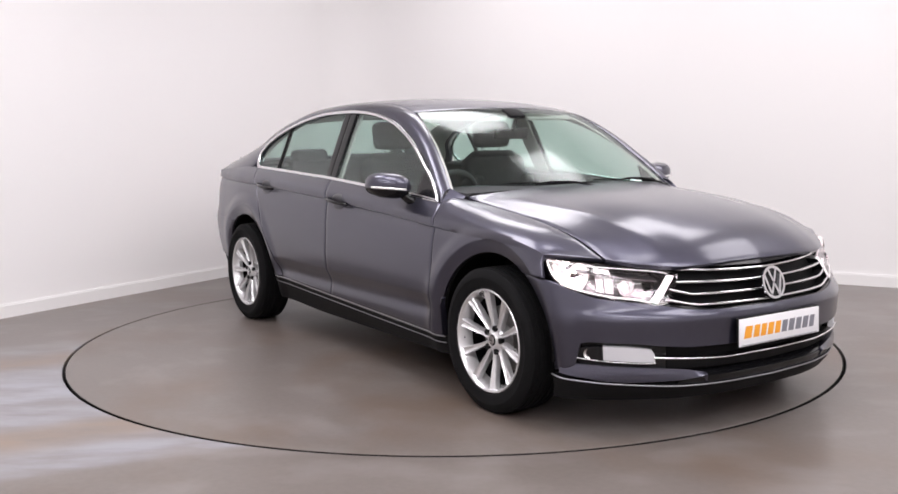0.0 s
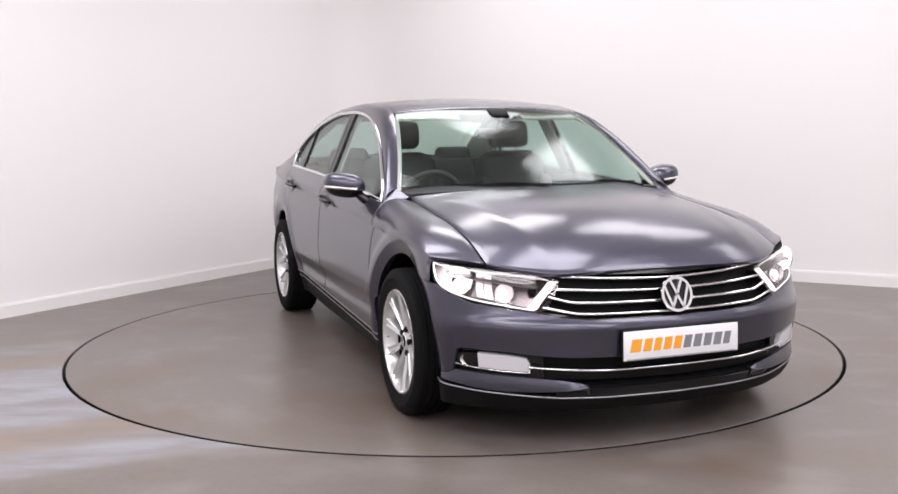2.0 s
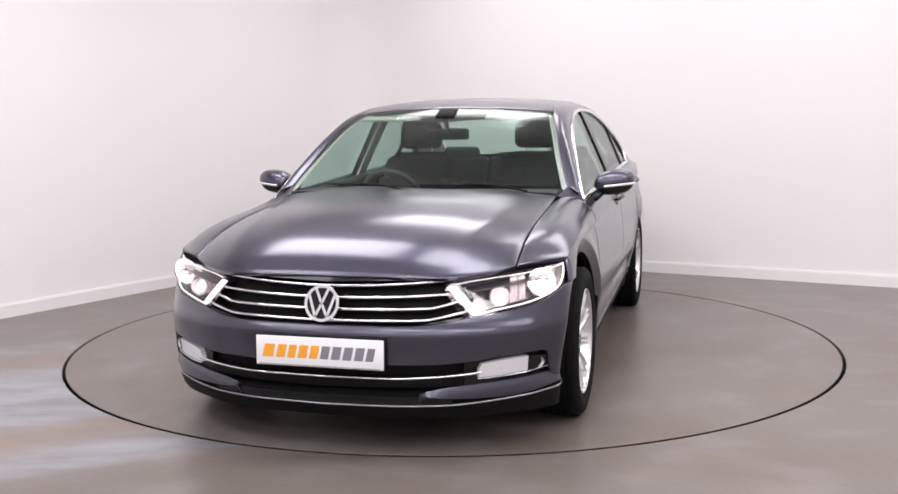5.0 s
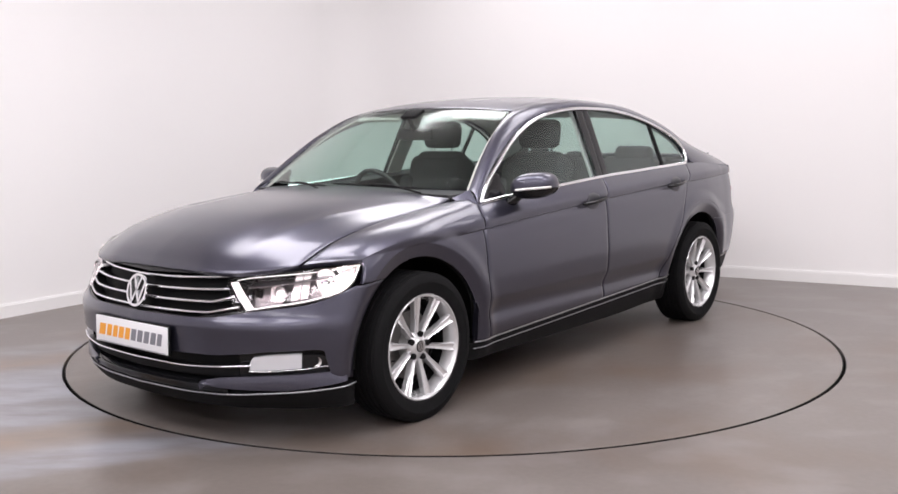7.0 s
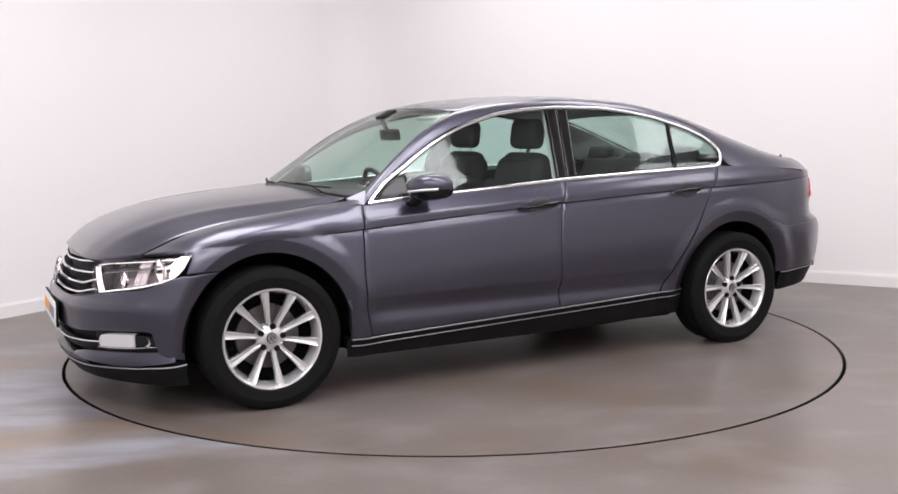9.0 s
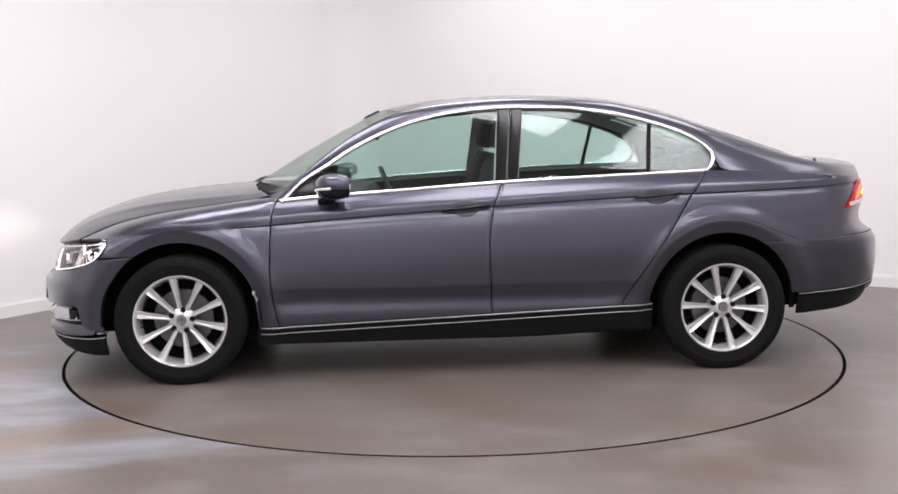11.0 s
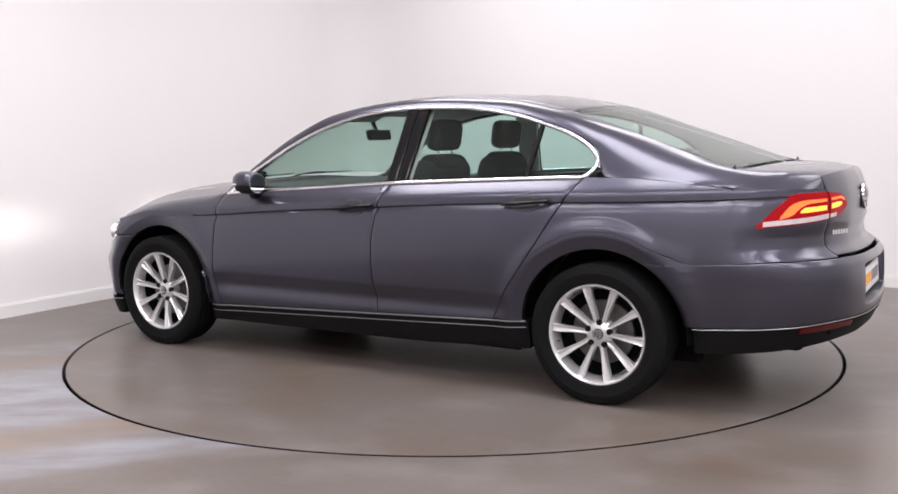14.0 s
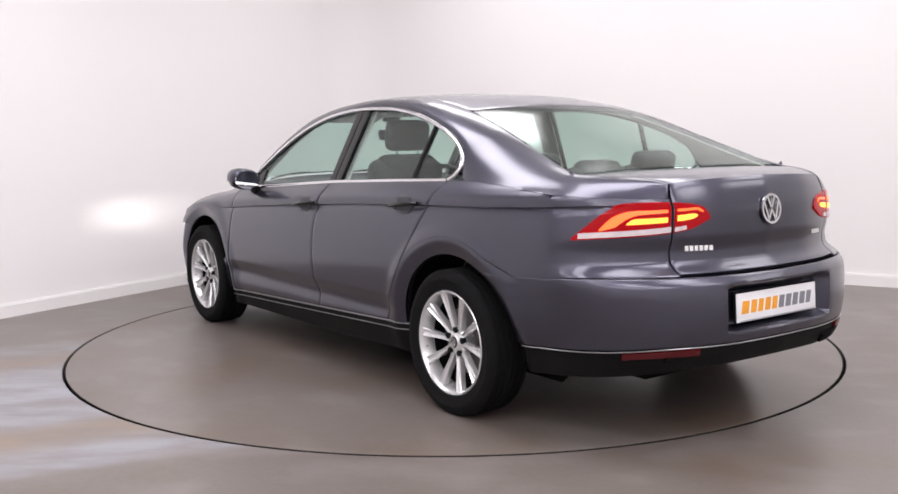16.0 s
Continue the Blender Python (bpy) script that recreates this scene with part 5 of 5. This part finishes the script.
    ring = np.stack([0.615 + 0.087 * np.abs(np.cos(tt)) ** 0.75, 0.945 + 0.101 * np.sign(np.sin(tt)) * np.abs(np.sin(tt)) ** 0.75, 0.973 + 0 * tt], -1)
    ring[:, 0] -= 0.25 * (ring[:, 1] - 0.945)
    ring[:, 2] += 0.10 * (ring[:, 1] - 0.945)
    mesh_object("blinker", *tube(mirrored(ring, sd), 0.0065), AMBER, mr, "clear blinker strip", sharp=60)
    gv = np.array([0.5525, 0.945, 0.985]) + np.stack([0 * th[:, :8], 0.088 * np.cos(th[:, :8]) * np.linspace(0.05, 1, 8), 0.053 * np.sin(th[:, :8]) * np.linspace(0.05, 1, 8)], -1)
    gv[..., 0] -= 0.25 * (gv[..., 1] - 0.945)
    panel("mirror_glass", mirrored(gv, sd), CHROME, mr, "silvered mirror glass", depth=0.003, out=(-1, 0, 0), round_edge=0)

# painted corner between bonnet, wing and windscreen pillar
for sd in (1, -1):
    a, b = steps(12)[:, None, None], steps(12)[None, :, None]
    c00, c10, c11, c01 = (np.array(p) for p in ((0.905, 0.826, 0.908), (0.945, 0.722, 0.926), (0.952, 0.702, 0.936), (0.862, 0.738, 0.976)))
    V = (1 - a) * (1 - b) * c00 + a * (1 - b) * c10 + a * b * c11 + (1 - a) * b * c01
    panel("pillar_foot", mirrored(V, sd), PAINT, car, depth=0.01, out=(0, sd, 2))

# ---- underside and hidden structure, with black boxes added to block light ----
bm = bmesh.new()
box(bm, (3.30, 1.12, 0.06), pose(0.05, 0, 0.195), 0.01)
box(bm, (1.95, 1.64, 0.06), pose(0.0, 0, 0.222), 0.01)
box(bm, (0.80, 1.14, 0.05), pose(-1.95, 0, 0.325, 0, 8, 0), 0.01)
part("underbody", bm, DARK, car, "dark underbody")
# solid black boxes fore and aft, added against light through gaps and arches
bm = bmesh.new()
box(bm, (1.0, 1.10, 0.42), pose(1.50, 0, 0.42), 0.03)
box(bm, (0.10, 1.30, 0.56), pose(1.02, 0, 0.52), 0.01)
part("front_light_block", bm, DARK, car)
bm = bmesh.new()
box(bm, (0.74, 1.10, 0.60), pose(-1.86, 0, 0.56), 0.03)
part("rear_light_block", bm, DARK, car)

# ---- cabin ----
panel("headliner", top_sheet(0.255, 0.745, 0.97, 30, 24, 0.032), LIGHTTRIM, car, "pale cloth headliner", depth=0.008, round_edge=0)
for sd in (1, -1):
    u = np.linspace(0.01, 0.99, 70)
    d = on_side(np.stack([SIDEW_X(u), SIDEW_Z(u)], -1), -0.035)
    e = np.stack([c(u) for c in EDGE], -1) - np.array([0, 0.02, 0.018])
    qq = np.linspace(0.08, 0.97, 6)[None, :, None]
    V = d[:, None] * (1 - qq) + e[:, None] * qq
    V[..., 1] -= 0.012 * np.sin(np.pi * qq[..., 0])
    panel("pillar_trim", mirrored(V, sd), LIGHTTRIM, car, "pale inner pillar trim", depth=0.006, round_edge=0)
    X, B = np.meshgrid(np.linspace(0.96, -1.36, 60), np.linspace(0, 1, 10), indexing="ij")
    zlo = np.maximum(0.30, np.where(np.abs(X + AX) < 0.46, 0.80, 0.30))
    Z = zlo + (belt(X) - 0.012 - zlo) * B
    panel("door_lining", mirrored(on_side(np.stack([X, Z], -1), -0.075), sd), TRIM, car, "dark door lining", depth=0.02)
    Vs = np.stack([on_side(np.stack([X[:, 0], belt(X[:, 0]) - 0.012], -1), -0.075 + k) for k in (0.0, 0.055)], 1)
    panel("door_top", mirrored(Vs, sd), TRIM, car, depth=0.01, out=(0, 0, 1))
    slanted(-0.20, -0.33, -0.24, -0.38, None, None, sd, -0.04, "belt_post", LIGHTTRIM, "pale inner post", depth=0.01)


def cushion(bm, size, m, r=0.04):
    box(bm, size, m, r, 4)


def seat(y, mirror=False):
    st = new("seat")
    st.parent = car
    tagged(st, "charcoal cloth front seat with a headrest on steel posts")
    bm = bmesh.new()
    cushion(bm, (0.50, 0.50, 0.16), pose(0.07, y, 0.50, 0, -6, 0), 0.05)
    part("seat_cushion", bm, SEAT, st)
    bm = bmesh.new()
    cushion(bm, (0.15, 0.46, 0.62), pose(-0.215, y, 0.80, 0, -14, 0), 0.06)
    for k in (-1, 1):
        cushion(bm, (0.19, 0.09, 0.42), pose(-0.18, y + 0.20 * k, 0.76, 0, -14, 0), 0.035)
    cushion(bm, (0.13, 0.36, 0.16), pose(-0.280, y, 1.05, 0, -14, 0), 0.05)
    part("backrest", bm, SEAT, st)
    bm = bmesh.new()
    cushion(bm, (0.10, 0.27, 0.17), pose(-0.295, y, 1.235, 0, -8, 0), 0.045)
    part("headrest", bm, SEAT, st)
    for k in (-1, 1):
        mesh_object("headrest_post", *tube([(-0.288, y + 0.07 * k, 1.08), (-0.298, y + 0.07 * k, 1.19)], 0.007), CHROME, st)


seat(0.37)
seat(-0.37)
bench = new("rear_bench")
bench.parent = car
tagged(bench, "charcoal cloth rear bench with three headrests")
bm = bmesh.new()
cushion(bm, (0.46, 1.10, 0.18), pose(-1.0, 0, 0.52, 0, -5, 0), 0.05)
part("bench_cushion", bm, SEAT, bench)
bm = bmesh.new()
for y in (-0.40, 0.0, 0.40):
    cushion(bm, (0.16, 0.38, 0.60), pose(-1.32, y * 0.92, 0.78, 0, -20, 0), 0.05)
part("bench_backrest", bm, SEAT, bench)
for y in (-0.40, 0.0, 0.40):
    bm = bmesh.new()
    cushion(bm, (0.10, 0.27, 0.12 if y else 0.09), pose(-1.40, y, 1.085 if y else 1.06, 0, -14, 0), 0.04)
    part("bench_headrest", bm, SEAT, bench)
bm = bmesh.new()
box(bm, (0.52, 1.26, 0.03), pose(-1.68, 0, 1.025, 0, -3, 0), 0.01)
part("parcel_shelf", bm, TRIM, car, "dark parcel shelf")
# dashboard: a rounded roll from door to door
yy = np.linspace(-0.70, 0.70, 30)
prof = catmull([(1.00, 0.955), (0.80, 0.955), (0.58, 0.945), (0.46, 0.925), (0.42, 0.88), (0.44, 0.78), (0.50, 0.66)], 24)
V = np.stack([np.stack([prof[:, 0] - 0.10 * abs(y) ** 2 + (0.0), 0 * prof[:, 0] + y, prof[:, 1] + 0.018 * math.exp(-((y + 0.37) / 0.2) ** 2) * np.clip((0.9 - prof[:, 0]) * 3, 0, 1) * (prof[:, 1] > 0.8)], -1) for y in yy], 0)
panel("dashboard", V, TRIM, car, "dark moulded dashboard", depth=0.02, out=(-0.3, 0, 1))
sw = new("steering_wheel")
sw.parent = car
tagged(sw, "dark three-spoke steering wheel")
sw.matrix_basis = pose(0.30, -0.37, 0.865, 0, -66, 0)
t = np.linspace(0, 2 * np.pi, 49)
mesh_object("steering_rim", *tube(np.stack([0.182 * np.cos(t), 0.182 * np.sin(t), 0 * t], -1), 0.015, 10), TRIM, sw, "", sharp=60)
bm = bmesh.new()
box(bm, (0.14, 0.15, 0.05), pose(0, 0, -0.01), 0.02, 3)
for k in (0, 90, -90):
    box(bm, (0.10, 0.035, 0.015), pose(0, 0, 0, 0, 0, 180 + k) @ pose(0.12, 0, 0), 0.005)
part("steering_hub", bm, TRIM, sw)
rv = new("inner_mirror")
rv.parent = car
tagged(rv, "dark interior rear-view mirror under the windscreen")
bm = bmesh.new()
box(bm, (0.03, 0.24, 0.065), pose(0.40, 0.0, 1.240, 0, 12, 0), 0.014, 3)
part("mirror_housing", bm, BLACK, rv)
mesh_object("mirror_stalk", *tube([(0.41, 0, 1.255), (0.455, 0, 1.335)], 0.013), BLACK, rv)
bm = bmesh.new()
box(bm, (0.10, 0.11, 0.025), pose(0.42, 0, 1.352, 0, 26, 0), 0.01, 2)
part("sensor_cover", bm, BLACK, rv)
for y in (-0.36, 0.36):
    bm = bmesh.new()
    box(bm, (0.14, 0.34, 0.02), pose(0.26, y, 1.345, 0, 20, 0), 0.008, 2)
    part("sun_visor", bm, LIGHTTRIM, car, "pale folded sun visor")
# cowl under the windscreen, and the wipers
w = np.linspace(-1, 1, 40)
V = np.stack([np.stack([1.09 - 0.128 * np.abs(w) ** 2.5 + dx, w * 0.70, 0.966 - 0.02 * np.abs(w) ** 2.5 + dz], -1) for dx, dz in ((0.0, -0.02), (-0.02, 0.002), (-0.08, 0.000), (-0.20, -0.02))], 1)
panel("cowl", V, BLACK, car, "black plastic cowl", depth=0.01, out=(0, 0, 1))
for y0, y1 in ((0.55, 0.02), (-0.02, -0.50)):
    wu = np.linspace(0.001, 0.007, 12)
    pts = roof_point(wu, np.linspace(y0 / 0.735, y1 / 0.735, 12)) + np.array([0.012, 0, 0.002])
    wp = new("wiper")
    wp.parent = car
    tagged(wp, "black windscreen wiper lying on the glass foot")
    mesh_object("wiper_blade", *tube(pts, 0.0038, 6), BLACK, wp)
    arm = np.array([pts[0] + (0.05, 0.02, -0.02), pts[3] + (0.012, 0, 0.004), pts[6] + (0, 0, 0.005)])
    mesh_object("wiper_arm", *tube(catmull(arm, 10), 0.005, 6), BLACK, wp)



# ---- what moves: the turntable and the car on it turn together ----
HEADING = [(0, -55.86), (0.5, -56.93), (1, -59.62), (1.5, -63.78), (2, -69.70), (2.5, -75.42), (3, -81.61), (3.5, -87.36), (4, -93.57), (4.5, -99.33), (5, -105.57), (5.2, -107.94), (7.3, -132.30), (7.5, -134.60), (8, -140.68), (8.5, -146.38), (9, -152.38), (9.2, -154.83), (11.3, -178.89), (11.5, -181.17), (12, -187.07), (12.5, -192.74), (13, -198.76), (13.5, -204.36), (14, -210.43), (14.5, -215.99), (15, -222.10), (15.5, -227.71), (16, -233.73)]


def motions():
    centre, rows = [], []
    for t, a in HEADING:
        centre.append((t, pose(0, 0, 0, 0, 0, a)))
        rows.append((t, pose(0, 0, 0, 0, 0, a) @ pose(0.052, 0.109, 0)))
    walk(turntable, centre)
    walk(car, rows)


motions()
